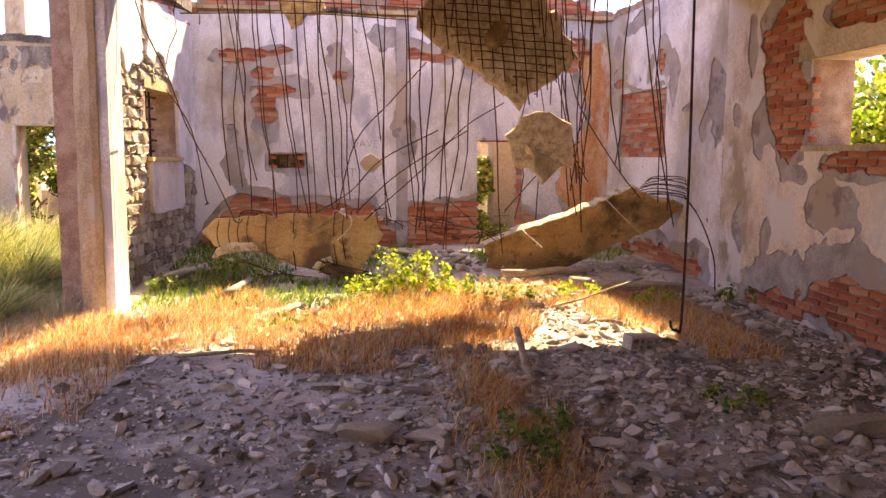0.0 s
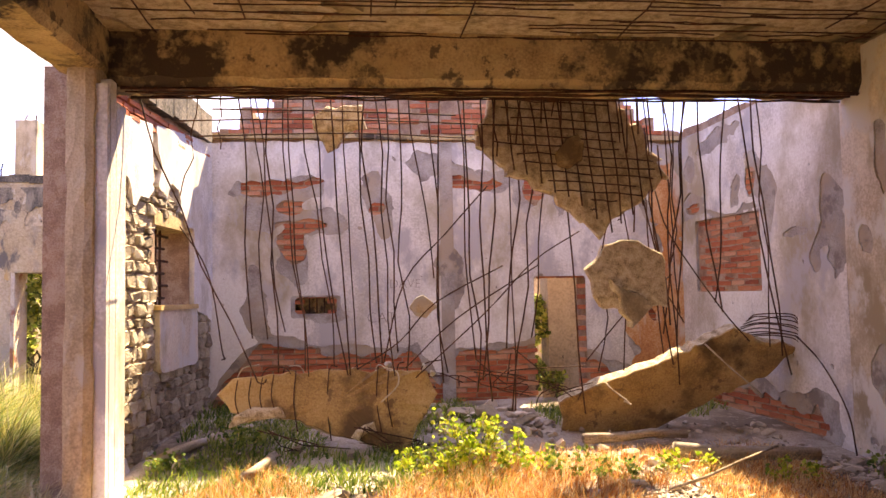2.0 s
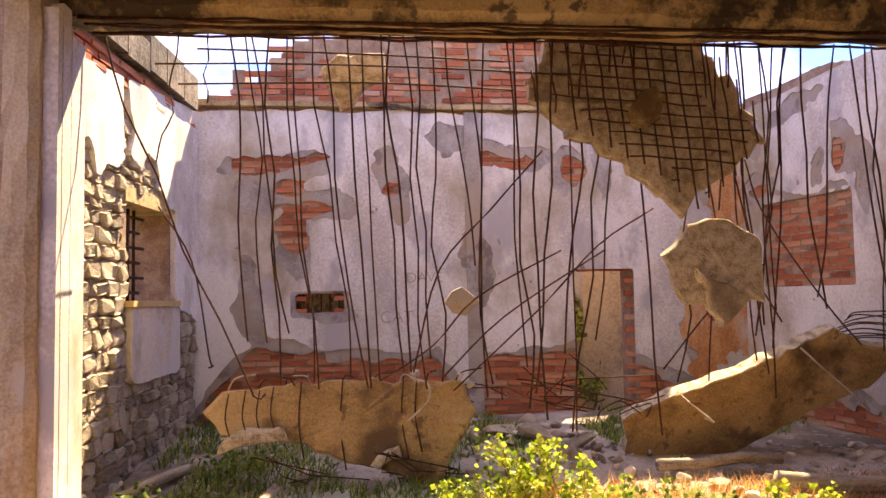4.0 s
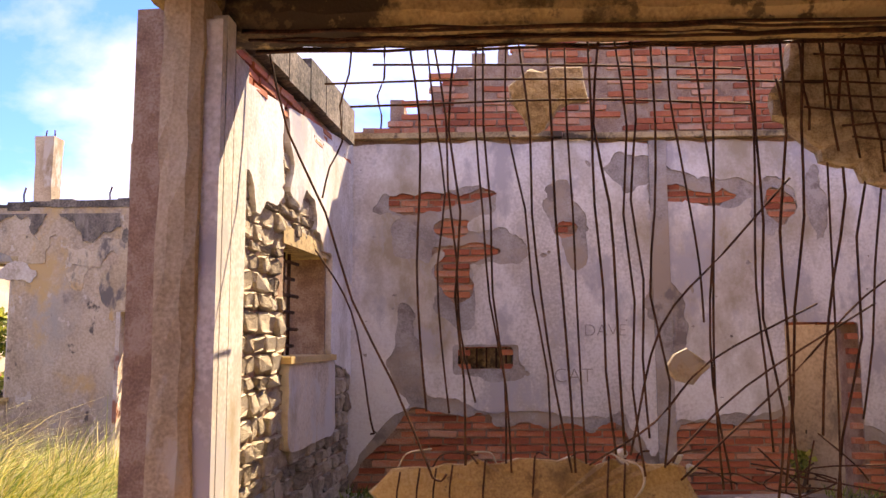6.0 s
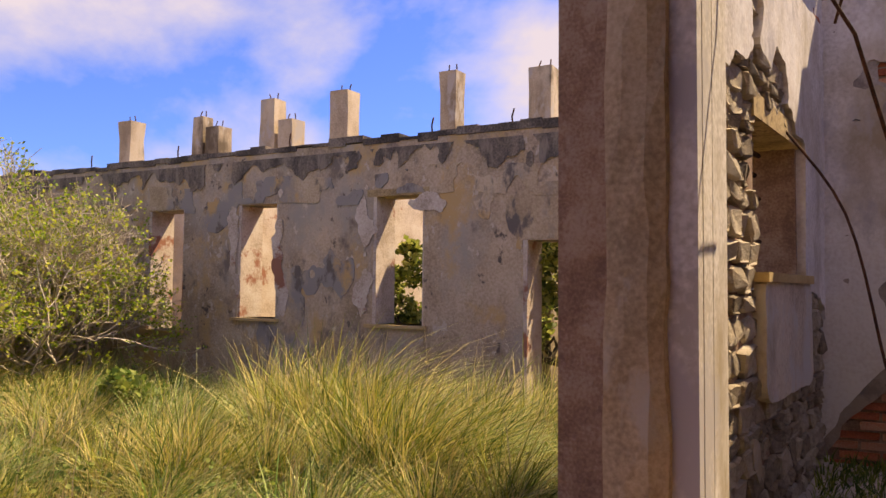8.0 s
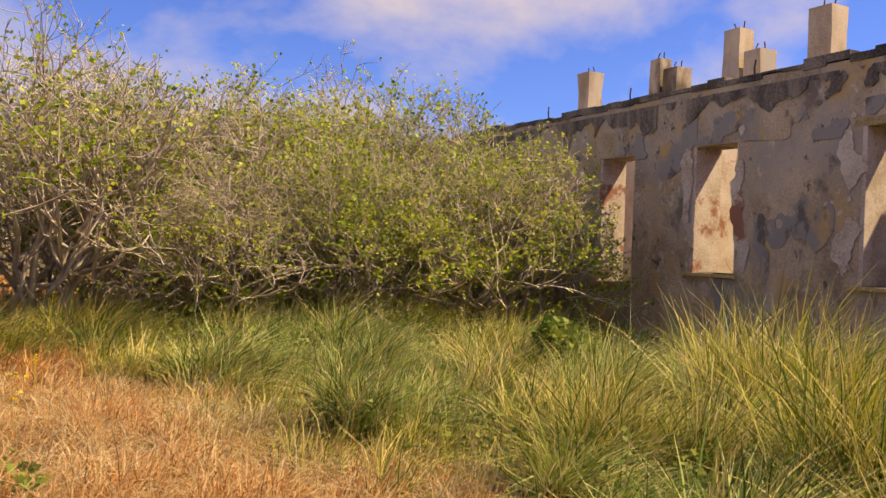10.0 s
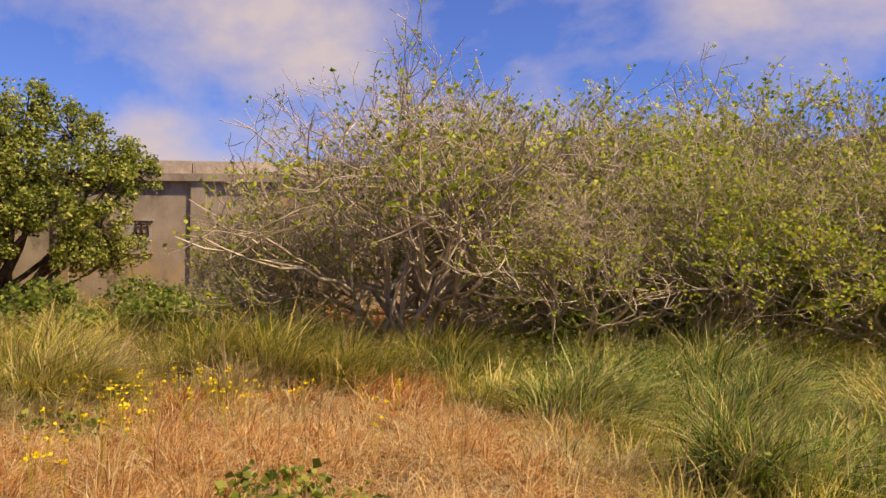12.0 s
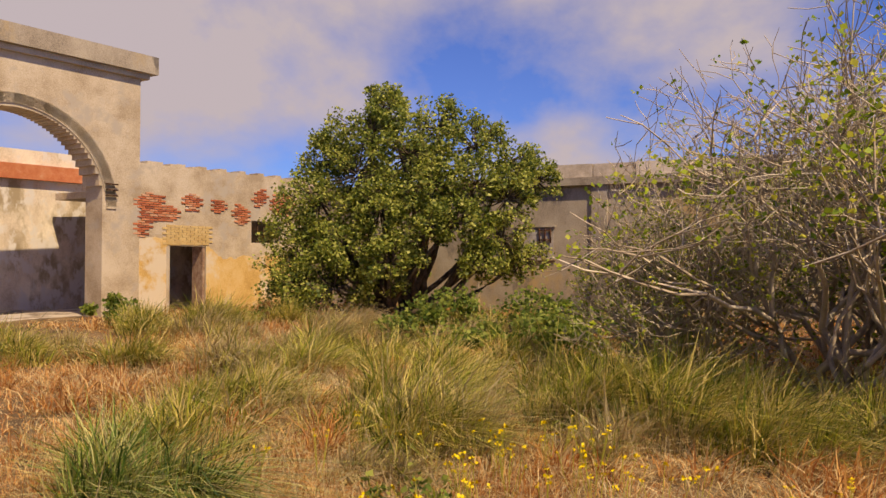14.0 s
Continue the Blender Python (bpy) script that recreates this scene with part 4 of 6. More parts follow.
wall("wall_behind_door", Plane((2.32, 12.6), (4.5, 12.9), -1), -0.2, lambda u: 3.0, 0.3, [], FARWALL, "stained plaster wall beyond the doorway", step=0.5)

# ---- fallen slabs ----
SLAB_GROUP = "fallen roof slabs"
lean = lambda z: 8.78 + 0.25 * z      # the slab leans away from the camera bay
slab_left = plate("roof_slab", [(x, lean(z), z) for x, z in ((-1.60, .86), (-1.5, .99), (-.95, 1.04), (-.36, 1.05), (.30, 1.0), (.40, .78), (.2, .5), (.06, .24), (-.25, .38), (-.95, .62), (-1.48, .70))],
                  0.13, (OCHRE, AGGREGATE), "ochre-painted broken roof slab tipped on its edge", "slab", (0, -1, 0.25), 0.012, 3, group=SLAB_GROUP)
lean2 = lambda x, z: 9.18 - 0.3 * (z - 0.7) + 0.05 * (x - 1.6)
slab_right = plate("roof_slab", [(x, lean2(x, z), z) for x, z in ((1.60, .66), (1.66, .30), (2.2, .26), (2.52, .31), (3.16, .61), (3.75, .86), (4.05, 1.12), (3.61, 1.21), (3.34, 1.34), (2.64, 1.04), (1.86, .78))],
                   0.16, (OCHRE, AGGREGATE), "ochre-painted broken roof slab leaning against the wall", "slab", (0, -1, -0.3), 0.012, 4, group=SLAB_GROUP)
for x0, x1, z0, z1, y in ((-1.5, -1.02, .58, .70, 8.86), (-.42, -.2, .42, .52, 8.84)):
    plate("slab_chunk", [(x0, y, z0), (x0 + .05, y, z1), (x1, y + .03, z1 + .06), (x1 + .03, y + .03, z0 + .06)], 0.12, (AGGREGATE, AGGREGATE), "lump of concrete hanging under the slab on bars", "rubble", (0, -1, 0), 0.02, int(x0 * 100) + 500)


HANG = [(0.7, 3.04), (0.89, 3.49), (1.91, 3.52), (2.21, 3.15), (2.46, 2.78), (2.27, 2.61), (2.11, 2.45), (1.81, 2.21), (1.67, 2.36), (1.43, 2.54), (0.96, 2.8)]
hanging = plate("hanging_slab", [(x, 8.42, z) for x, z in HANG], 0.12, (AGGREGATE, AGGREGATE), "torn roof slab hanging from its rusty bar mesh", "slab", (0, -1, 0), 0.02, 6, 0.03)


def on_hang(x, z, off=0.05):
    return (x, 8.42 - off, z)


def inside_hang(x, z):
    hit = False
    for (ax, az), (bx, bz) in zip(HANG, HANG[1:] + HANG[:1]):
        if (az > z) != (bz > z) and x < ax + (z - az) / (bz - az) * (bx - ax):
            hit = not hit
    return hit


for x in np.arange(0.75, 2.5, 0.115):
    zs = [z for z in np.arange(2.2, 3.5, 0.04) if inside_hang(x, z)]
    if len(zs) > 3:
        bar("bar", [on_hang(x + 0.1 * (zs[-1] - z) + RNG.normal(0, .006), z) for z in np.linspace(zs[0], zs[-1] + 0.1, 6)], 0.007, RUST, "", hanging)
for z in np.arange(2.3, 3.4, 0.078):
    xs = [x for x in np.arange(0.6, 2.6, 0.04) if inside_hang(x, z)]
    if len(xs) > 5:
        a = RNG.uniform(0, 0.3)
        bar("bar", [on_hang(x, z + 0.06 * (1.6 - x) + RNG.normal(0, .006), 0.06) for x in np.linspace(xs[0] + a, xs[-1] - RNG.uniform(0, 0.3), 7)], 0.006, RUST, "", hanging)
plate("plaster_remnant", [on_hang(x, z, 0.075) for x, z in ((1.42, 2.94), (1.51, 3.07), (1.62, 3.12), (1.68, 3.03), (1.65, 2.89), (1.53, 2.8), (1.45, 2.84))], 0.04, (OCHRE, OCHRE), "", "", (0, -1, 0), 0.0, 8, 0.008).parent = hanging
plate("hanging_slab", [(x, 8.45, z) for x, z in ((1.7, 1.91), (1.87, 2.13), (2.11, 2.2), (2.4, 2.05), (2.43, 1.58), (1.79, 1.57), (1.76, 1.69))], 0.12, (AGGREGATE, AGGREGATE), "broken slab fragment caught in hanging bars", "slab", (0, -1, -0.1), 0.02, 9)
plate("hanging_slab", [(x, 8.4, z) for x, z in ((1.91, 1.83), (2.29, 1.58), (2.17, 1.48), (2.1, 1.38), (2.01, 1.52))], 0.08, (CONCRETE, AGGREGATE), "small triangular slab splinter caught in hanging bars", "slab", (0.3, -1, -0.1), 0.01, 10)
plate("hanging_slab", [(x, 8.9, z) for x, z in ((-.72, 3.36), (-.61, 3.47), (-.26, 3.5), (-.23, 3.27), (-.42, 3.23), (-.5, 3.1), (-.59, 3.04), (-.68, 3.15))], 0.1, (AGGREGATE, AGGREGATE), "small mossy concrete lump hanging on bars", "slab", (0, -1, -0.2), 0.02, 11)
plate("hanging_slab", [(x, 8.62, z) for x, z in ((0.14, 1.62), (0.18, 1.69), (0.25, 1.73), (0.35, 1.66), (0.37, 1.61), (0.31, 1.57), (0.26, 1.52), (0.17, 1.54))], 0.05, (CONCRETE, AGGREGATE), "small plaster lump caught in crossing bars", "slab", (0, -1, 0), 0.01, 12, 0.01)


def hanging_bar(x0, x1, z1, y1=8.62, hook=False, mat=RUST, y0=8.36, z0=3.45, r=0.0068):
    """A roof bar torn loose: it hangs from the beam with a few kinks."""
    n = 5
    pts = []
    for i in range(n + 1):
        t = i / n
        k = 0 if i in (0, n) else 1
        pts.append((x0 + (x1 - x0) * (t ** 1.15) + k * RNG.normal(0, 0.022), y0 + (y1 - y0) * t + k * RNG.normal(0, 0.03), z0 + (z1 - z0) * t))
    if hook:
        x, y, z = pts[-1]
        pts += [(x + 0.02, y, z - 0.05), (x + 0.07, y, z - 0.07), (x + 0.1, y, z - 0.03)]
    bar("hanging_bar", curve_points(pts, 2), r * RNG.uniform(0.85, 1.15), mat, "bent rusty reinforcing bar hanging from the beam", group="hanging roof bars")


for x0, x1, z1 in ((-1.32, -1.24, 1.37), (-1.22, -1.11, 1.36), (-1.18, -0.96, 1.42), (-1.06, -1.02, 1.07), (-0.94, -0.76, 1.03), (-0.9, -0.79, 1.08), (-0.77, -0.54, 1.11), (-0.7, -0.42, 1.03), (-0.54, -0.4, 1.03), (-0.44, -0.34, 1.08),
                   (-0.31, -0.17, 1.13), (-0.25, -0.12, 1.13), (-0.16, -0.01, 1.01), (-0.07, 0.02, 1.22), (0.04, 0.1, 1.06), (0.13, 0.35, 1.87), (0.28, 0.46, 1.03), (0.4, 0.42, 0.94), (-1.46, -1.51, 3.03)):
    hanging_bar(x0, x1, z1)
for x0, x1, z1 in ((0.56, 0.72, 1.14), (0.61, 0.73, 0.85), (0.76, 0.86, 0.76), (0.89, 0.78, 0.95), (1, 1.07, 0.67), (1.12, 1, 1.23), (1.31, 1.04, 0.67), (1.43, 1.23, 1.32), (1.48, 1.71, 0.62), (1.98, 1.84, 1), (2.08, 2.08, 1),
                   (2.17, 2.55, 1.04), (2.23, 2.46, 1.14), (2.41, 2.63, 1.51), (2.52, 2.56, 1.98), (2.61, 2.59, 1.23)):
    hanging_bar(x0, x1, z1, 8.66)
for x0, x1, z1 in ((2.63, 2.48, 1.32), (2.74, 3.06, 1.51), (3, 2.99, 1.6), (3.24, 3.63, 1.09), (3.29, 3.51, 1.18), (3.12, 3.71, 0.91), (2.41, 2.62, 0.85), (2.18, 2.23, 2.27), (2.27, 2.55, 1.4), (-2.13, -1.23, 1.04), (-1.65, -1.87, 2.63)):
    hanging_bar(x0, x1, z1, 8.7, hook=abs(x1 - x0) > 0.8)
# bars that cross the others
for pts in (((1.7, 8.66, 2.28), (1.26, 8.62, 2.01), (0.81, 8.6, 1.56), (0.17, 8.56, 1)), ((2.58, 8.7, 1.87), (2.15, 8.66, 1.56), (1.72, 8.62, 1.1)), ((0.96, 8.54, 1.97), (0.35, 8.54, 1.65), (0.03, 8.52, 1.32), (-0.34, 8.5, 1.09)),
            ((0.83, 8.5, 2.68), (0.45, 8.52, 2.26), (0.08, 8.52, 1.84), (-0.11, 8.52, 1.14)), ((1.28, 8.54, 1.97), (0.54, 8.54, 1.51), (0.08, 8.5, 1.09)), ((-1.8, 8.35, 3.22), (-0.86, 8.4, 3.25), (0.27, 8.4, 3.23), (1.02, 8.4, 3.2)),
            ((-1.66, 8.4, 3.1), (-0.39, 8.45, 3.14), (0.64, 8.45, 3.1)), ((-1.52, 8.3, 3.31), (-0.48, 8.35, 3.31), (0.55, 8.4, 3.29)), ((2.43, 8.66, 2.65), (2.56, 8.66, 2.24), (3, 8.62, 1.56), (3.27, 8.62, 1.24)), ((2.34, 8.66, 2.6), (2.38, 8.66, 1.97), (2.66, 8.64, 1.42))):
    bar("loose_bar", curve_points(pts, 4), 0.0065, RUST, "bent rusty bar crossing the hanging bars", group="hanging roof bars")
# bars springing from the slabs' broken edges
for i in range(9):
    x = -1.45 + i * 0.21
    z = 1.02
    d = RNG.uniform(-0.2, 0.3)
    bar("bar", curve_points([(x, lean(z) + .05, z - .05), (x + d * .3, lean(z), z + .06), (x + d, lean(z) - .06, z + RNG.uniform(.0, .1))], 4), 0.006, PALEBAR if i % 3 == 0 else RUST, "", slab_left)
for x, z, l in ((-1.42, .95, .28), (-1.3, .97, .3), (-1.2, .97, .3), (-1.1, .99, .3), (-.9, 1.02, .5), (-.6, 1.03, .6), (-.15, 1.04, .55), (-.05, 1.03, .5)):
    bar("bar", curve_points([(x, lean(z) - .05, z + .03), (x - .02, lean(z - .1) - .06, z - l * .5), (x + .02, lean(z - l) - .05, z - l)], 3), 0.006, RUST, "", slab_left)
bar("bar", curve_points([(-.1, 8.95, 1.06), (.02, 8.9, 1.02), (.02, 8.86, .9), (-.13, 8.84, .76)], 4), 0.008, PALEBAR, "", slab_left)
for i in range(9):
    z = 1.2 + 0.028 * i
    bar("bar", curve_points([(3.35 + .03 * i, 9.25, z), (3.7, 9.2 + .01 * i, z + RNG.normal(.05, .03)), (3.98, 9.15, z + RNG.normal(.02, .03)), (4.05, 9.1, z - .04)], 4), 0.006, RUST, "", slab_right)
for a, b in (((3.0, 1.2), (3.5, .72)), ((2.0, .86), (2.22, .66))):
    bar("bar", curve_points([(a[0], 8.98, a[1]), ((a[0] + b[0]) / 2 - .05, 8.92, (a[1] + b[1]) / 2 + .03), (b[0], 8.9, b[1]), (b[0] - .07, 8.9, b[1] + .03)], 4), 0.008, PALEBAR, "", slab_right)
for i in range(16):
    x = RNG.uniform(.3, 1.8)
    z = RNG.uniform(.75, 1.05)
    bar("loose_bar", curve_points([(x, 9.1, z - .1), (x + RNG.uniform(-.5, .5), 9.1, z), (x + RNG.uniform(-.8, .8), 9.05, z + RNG.uniform(-.1, .2))], 4), 0.0055, RUST, "tangled thin rusty bar between the slabs", group="tangled bars between the slabs")
for i in range(8):
    x = RNG.uniform(-1.3, -.2)
    bar("loose_bar", [(x, 8.8, .55), (x + RNG.uniform(-.2, .6), 8.85, .4), (x + RNG.uniform(.1, .8), 8.9, .34)], 0.0055, RUST, "thin rusty mesh bar sagging under the slab", group="mesh bars under the slab")
x, y = 2.13, 4.79
bar("hooked_bar", curve_points([(x + .02, y, 3.9), (x - .01, y, 2.9), (x, y, 1.6), (x - .01, y, .66), (x - .04, y, .59), (x - .075, y, .60), (x - .085, y, .65)], 5), 0.009, RUST, "long rusty bar with a hooked end hanging from the ceiling", sides=8)
bar("hooked_bar", curve_points([(-2.26, 10.2, 2.58), (-1.9, 10.1, 2.0), (-1.72, 9.9, 1.2), (-1.68, 9.88, 1.12), (-1.72, 9.88, 1.1)], 5), 0.008, RUST, "thin rusty bar with a hooked end hanging by the stone wall")
bar("loose_bar", curve_points([(3.95, 9.0, 1.25), (4.02, 8.7, 1.0), (4.06, 8.4, .6), (4.0, 8.2, .25)], 4), 0.008, RUST, "bent rusty bar reaching down along the wall")

# window grille in the stone wall
grille = tagged(new("window_grille", None), "rusty iron grille set in the stone window", "grille")
for i in range(5):
    u = 1.36 + 0.13 * i
    bar("upright", [LEFT.at(u, 1.66, -0.16), LEFT.at(u, 2.46, -0.16)], 0.016, RUST, "", grille)
for i in range(6):
    z = 1.74 + 0.13 * i
    bar("crossbar", [LEFT.at(1.28, z, -0.16), LEFT.at(2.0 + 0.1 * (i % 2), z, -0.16)], 0.015, RUST, "", grille)
sill = sheet("window_sill", LEFT, lambda U, V: 1.0 - ((U - 1.85) / 0.6) ** 8 - ((V - 1.33) / 0.32) ** 8 + (rough_noise(U, V, .2, 77) - .5) * .8, 1.2, 2.5, 0.95, 1.7, 0.03, 0.07, 0.07, CREAM, wall_left, 14)
tagged(mesh_object("sill_slab", *box_parts(LEFT, [(1.22, 2.4, 1.62, 1.668)], 0.09, -0.4), SILLWOOD, wall_left), "lichen-yellow stone sill")
tagged(mesh_object("lintel", *box_parts(LEFT, [(1.2, 2.42, 2.453, 2.58)], 0.03, -0.4), BEAM, wall_left), "dark weathered lintel")
tagged(mesh_object("cornice", *box_parts(LEFT, [(a, a + w - .02, 3.58 + RNG.normal(0, .01), 3.82 + RNG.normal(0, .03) + .1 * (a > 1.5)) for a, w in ((.1, .5), (.6, .45), (1.05, .5), (1.55, .42), (1.97, .5), (2.47, .45))], 0.1, -0.3), COPING, wall_left), "broken projecting cornice blocks")
tagged(mesh_object("vent_back", *box_parts(BACK, [(VENT[0] - .05, VENT[1] + .05, VENT[2] - .05, VENT[3] + .05)], -0.14, -0.2), BEAM, wall_back), "dark recess of the vent")
for i in range(5):
    bar("vent_bar", [BACK.at(1.1 + .09 * i, 1.53, -.05), BACK.at(1.1 + .09 * i, 1.71, -.05)], 0.009, RUST, "", wall_back)

# ---- loose rubble, timber ----
rr = random.Random(11)


def rubble_field(name, spots, label):
    vs, fs = [], []
    bases = []
    for k in range(16):
        bm = rock_mesh(rr, 1.0, 0.6, 1 if k < 8 else 2)
        bm.verts.ensure_lookup_table()
        bases.append(([v.co.copy() for v in bm.verts], [[v.index for v in f.verts] for f in bm.faces]))
        bm.free()
    for x, y, s in spots:
        bv, bf = bases[rr.randrange(8) + (8 if s > 0.055 else 0)]
        m = pose(x, y, gz(x, y) + s * 0.22, rr.uniform(-12, 12), rr.uniform(-12, 12), rr.uniform(0, 360))
        k = len(vs)
        sc = Vector((s * rr.uniform(.6, 1.15), s * rr.uniform(.55, 1.0), s * rr.uniform(.6, 1.25)))
        vs += [m @ Vector((v.x * sc.x, v.y * sc.y, v.z * sc.z)) for v in bv]
        fs += [[k + i for i in f] for f in bf]
    tagged(mesh_object(name, vs, fs, ROCK), label, "rubble", kind="stuff")


spots = []
for _ in range(36000):
    x, y = rr.uniform(-2.1, 4.1), rr.uniform(1.6, 8.2)
    keep = 0.42 + 0.58 * min(1, max(0, (x + 1.2) / 2.5)) if y < 6.2 else (0.25 + 0.7 * (x > 1.8))
    if rr.random() < keep:
        spots.append((x, y, min(0.12, 0.008 + abs(rr.gauss(0, 0.018)) * (3.0 if rr.random() < 0.13 else 1))))
rubble_field("rubble", spots, "grey broken stones and plaster scattered over the floor")
spots = [(rr.gauss(1.0, .55), rr.gauss(9.5, .5), abs(rr.gauss(.04, .05))) for _ in range(260)] + [(rr.uniform(2.0, 4.1), rr.gauss(8.6, .7), abs(rr.gauss(.03, .04))) for _ in range(320)] + [(rr.uniform(-2.0, .5), rr.uniform(8.6, 11.0), abs(rr.gauss(.02, .03))) for _ in range(160)]
rubble_field("rubble_heap", [(x, y, min(s, .13)) for x, y, s in spots if -2.0 < x < 3.85 and y < 11.1], "heaped stones and broken concrete under the fallen slabs")
for x, y, s in ((.13, 4.28, .21), (2.93, 4.17, .27), (-.91, 4.66, .09), (-.82, 4.25, .07), (-.23, 3.88, .1), (1.86, 4.7, .11), (-.06, 4.39, .07), (-.6, 7.55, .2), (-.35, 7.5, .14), (.55, 9.3, .22), (.95, 9.45, .24), (1.3, 9.35, .2), (.75, 9.7, .2), (1.15, 9.1, .14),
                (1.9, 8.75, .12), (2.1, 8.6, .14), (-.75, 7.2, .12), (3.2, 6.6, .13), (3.5, 5.9, .15), (3.6, 7.2, .14), (2.6, 6.1, .1), (.35, 8.95, .1), (-1.1, 8.6, .1), (-.9, 9.0, .12), (1.7, 3.7, .09), (2.4, 3.5, .1), (.3, 8.6, .09)):
    ob = tagged(new("stone", None), "angular grey lump of broken masonry lying on the floor", "stone", "large loose stones")
    ob.location = (x, y, gz(x, y) + s * 0.22)
    ob.rotation_euler = (rr.uniform(-.2, .2), rr.uniform(-.2, .2), rr.uniform(0, 6.28))
    part("lump", rock_mesh(rr, s, 0.55), STONE, ob)
for x, z in ((.28, 1.04), (-.05, 1.08), (.36, .98)):
    ob = tagged(new("stone", None), "pale plaster lump lying on the slab's edge", "stone", "lumps on the slab")
    ob.location = (x, 9.06, z)
    part("lump", rock_mesh(rr, .06, 0.9), CREAM, ob)


hollow = tagged(new("hollow_brick", None), "perforated clay brick lying in the rubble", "brick")
hollow.location, hollow.rotation_euler = (2.35, 5.95, gz(2.35, 5.95) + 0.01), (0.05, 0.08, 0.2)
shell = Plane((-0.14, 0.0), (0.14, 0.0), -1)
for z0, z1 in ((0, .018), (.05, .062), (.095, .113)):
    mesh_object("web", *box_parts(shell, [(0, 0.28, z0, z1)], 0, -0.14), ROCK, hollow)
for u in (0, .066, .132, .198, .264):
    mesh_object("web", *box_parts(shell, [(u, u + .016, .018, .095)], -0.002, -0.138), ROCK, hollow)


def timber(a, b, w, label):
    a, b = Vector(a), Vector(b)
    pts = [a + (b - a) * t + Vector((0, 0, RNG.normal(0, .01))) for t in (0, .33, .66, 1)]
    vs, fs = tube(pts, w, 7, w * 0.8)
    tagged(mesh_object("timber", vs, fs, WOOD, smooth=True), label, "timber", "old timbers on the floor")


timber((-2.05, 8.75, .34), (-1.8, 9.5, .36), .05, "weathered grey log lying by the stone wall")
timber((-1.23, 8.05, .30), (-1.05, 8.55, .38), .045, "short broken timber propped on rubble")
timber((1.73, 8.82, .38), (2.75, 8.9, .38), .05, "old beam lying under the leaning slab")
timber((2.4, 8.35, .33), (3.6, 8.1, .30), .07, "thick old beam lying among stones")
timber((1.26, 5.35, .16), (1.24, 5.7, .42), .03, "splintered stake standing in the rubble")
timber((-1.3, 6.0, .20), (-.6, 6.15, .18), .018, "thin stick on the dusty floor")
timber((1.9, 7.2, .28), (2.9, 7.5, .5), .012, "dry twig lying over the weeds")


# ---- grass ----
def blades(name, xy, height, width, mat, label, bend=0.5, wind=(0.25, -0.1), seed=1, base=None, parent=None, kind="stuff", category="grass", droop=0.28, rows=(0, 0.55, 1.0)):
    """One mesh of many bent, tapering blades."""
    r = np.random.default_rng(seed)
    n = len(xy)
    h = np.asarray(height) * r.uniform(0.55, 1.15, n)
    a = r.uniform(0, 2 * np.pi, n)
    out = np.stack([np.cos(a), np.sin(a)], 1) * (bend * r.uniform(0.1, 1, n))[:, None] + np.asarray(wind) * r.uniform(0.3, 1.2, n)[:, None]
    if base is not None:
        out = out + base
    side_a = r.uniform(0, 2 * np.pi, n)
    side = np.stack([np.cos(side_a), np.sin(side_a), np.zeros(n)], 1)
    z0 = ground_height(xy[:, 0], xy[:, 1]) - 0.02
    w = np.asarray(width) * r.uniform(0.6, 1.3, n)
    m = len(rows)
    V = np.zeros((n, m, 2, 3))
    for k, t in enumerate(rows):
        c = np.stack([xy[:, 0] + out[:, 0] * h * t ** 2, xy[:, 1] + out[:, 1] * h * t ** 2, z0 + h * (t - droop * t ** 2 * np.minimum(1.5, np.hypot(out[:, 0], out[:, 1])))], 1)
        wk = (w * max(0.08, 1 - 0.8 * t * t * t if t < 1 else 0))[:, None]
        V[:, k, 0], V[:, k, 1] = c - side * wk, c + side * wk
    base_i = np.arange(n)[:, None] * 2 * m
    Q = np.concatenate([base_i + np.array([[2 * k, 2 * k + 1, 2 * k + 3, 2 * k + 2]]) for k in range(m - 1)], 0)
    ob = quads_object(name, V.reshape(-1, 3), Q, mat, parent)
    return tagged(ob, label, category, kind=kind) if label else ob


def in_yard(p):
    x, y = p[:, 0], p[:, 1]
    return (y < 14.25) & (x > -26.6) & ((x < -2.75) | ((y > 11.9) & (x < 0))) & ~((np.abs(x + 2.45) < 0.3) & (np.abs(y - 8) < 0.4))


g = np.random.default_rng(3)


def scatter(n, x0, x1, y0, y1):
    return np.stack([g.uniform(x0, x1, n), g.uniform(y0, y1, n)], 1)


def dryness(p):
    x, y = p[:, 0], p[:, 1]
    d = 0.5 + 1.3 * (rough_noise(x + 60, y + 60, 2.6, 17) - 0.5)
    d += np.clip((8.0 - y) / 2.2, -0.9, 0.5)                        # the strip along the facade stays green
    d -= 0.45 * np.exp(-((x + 13.3) / 2.2) ** 2)
    d += 0.35 * np.exp(-((x + 7.5) / 2.5) ** 2 - ((y - 5.5) / 2.2) ** 2)
    return d


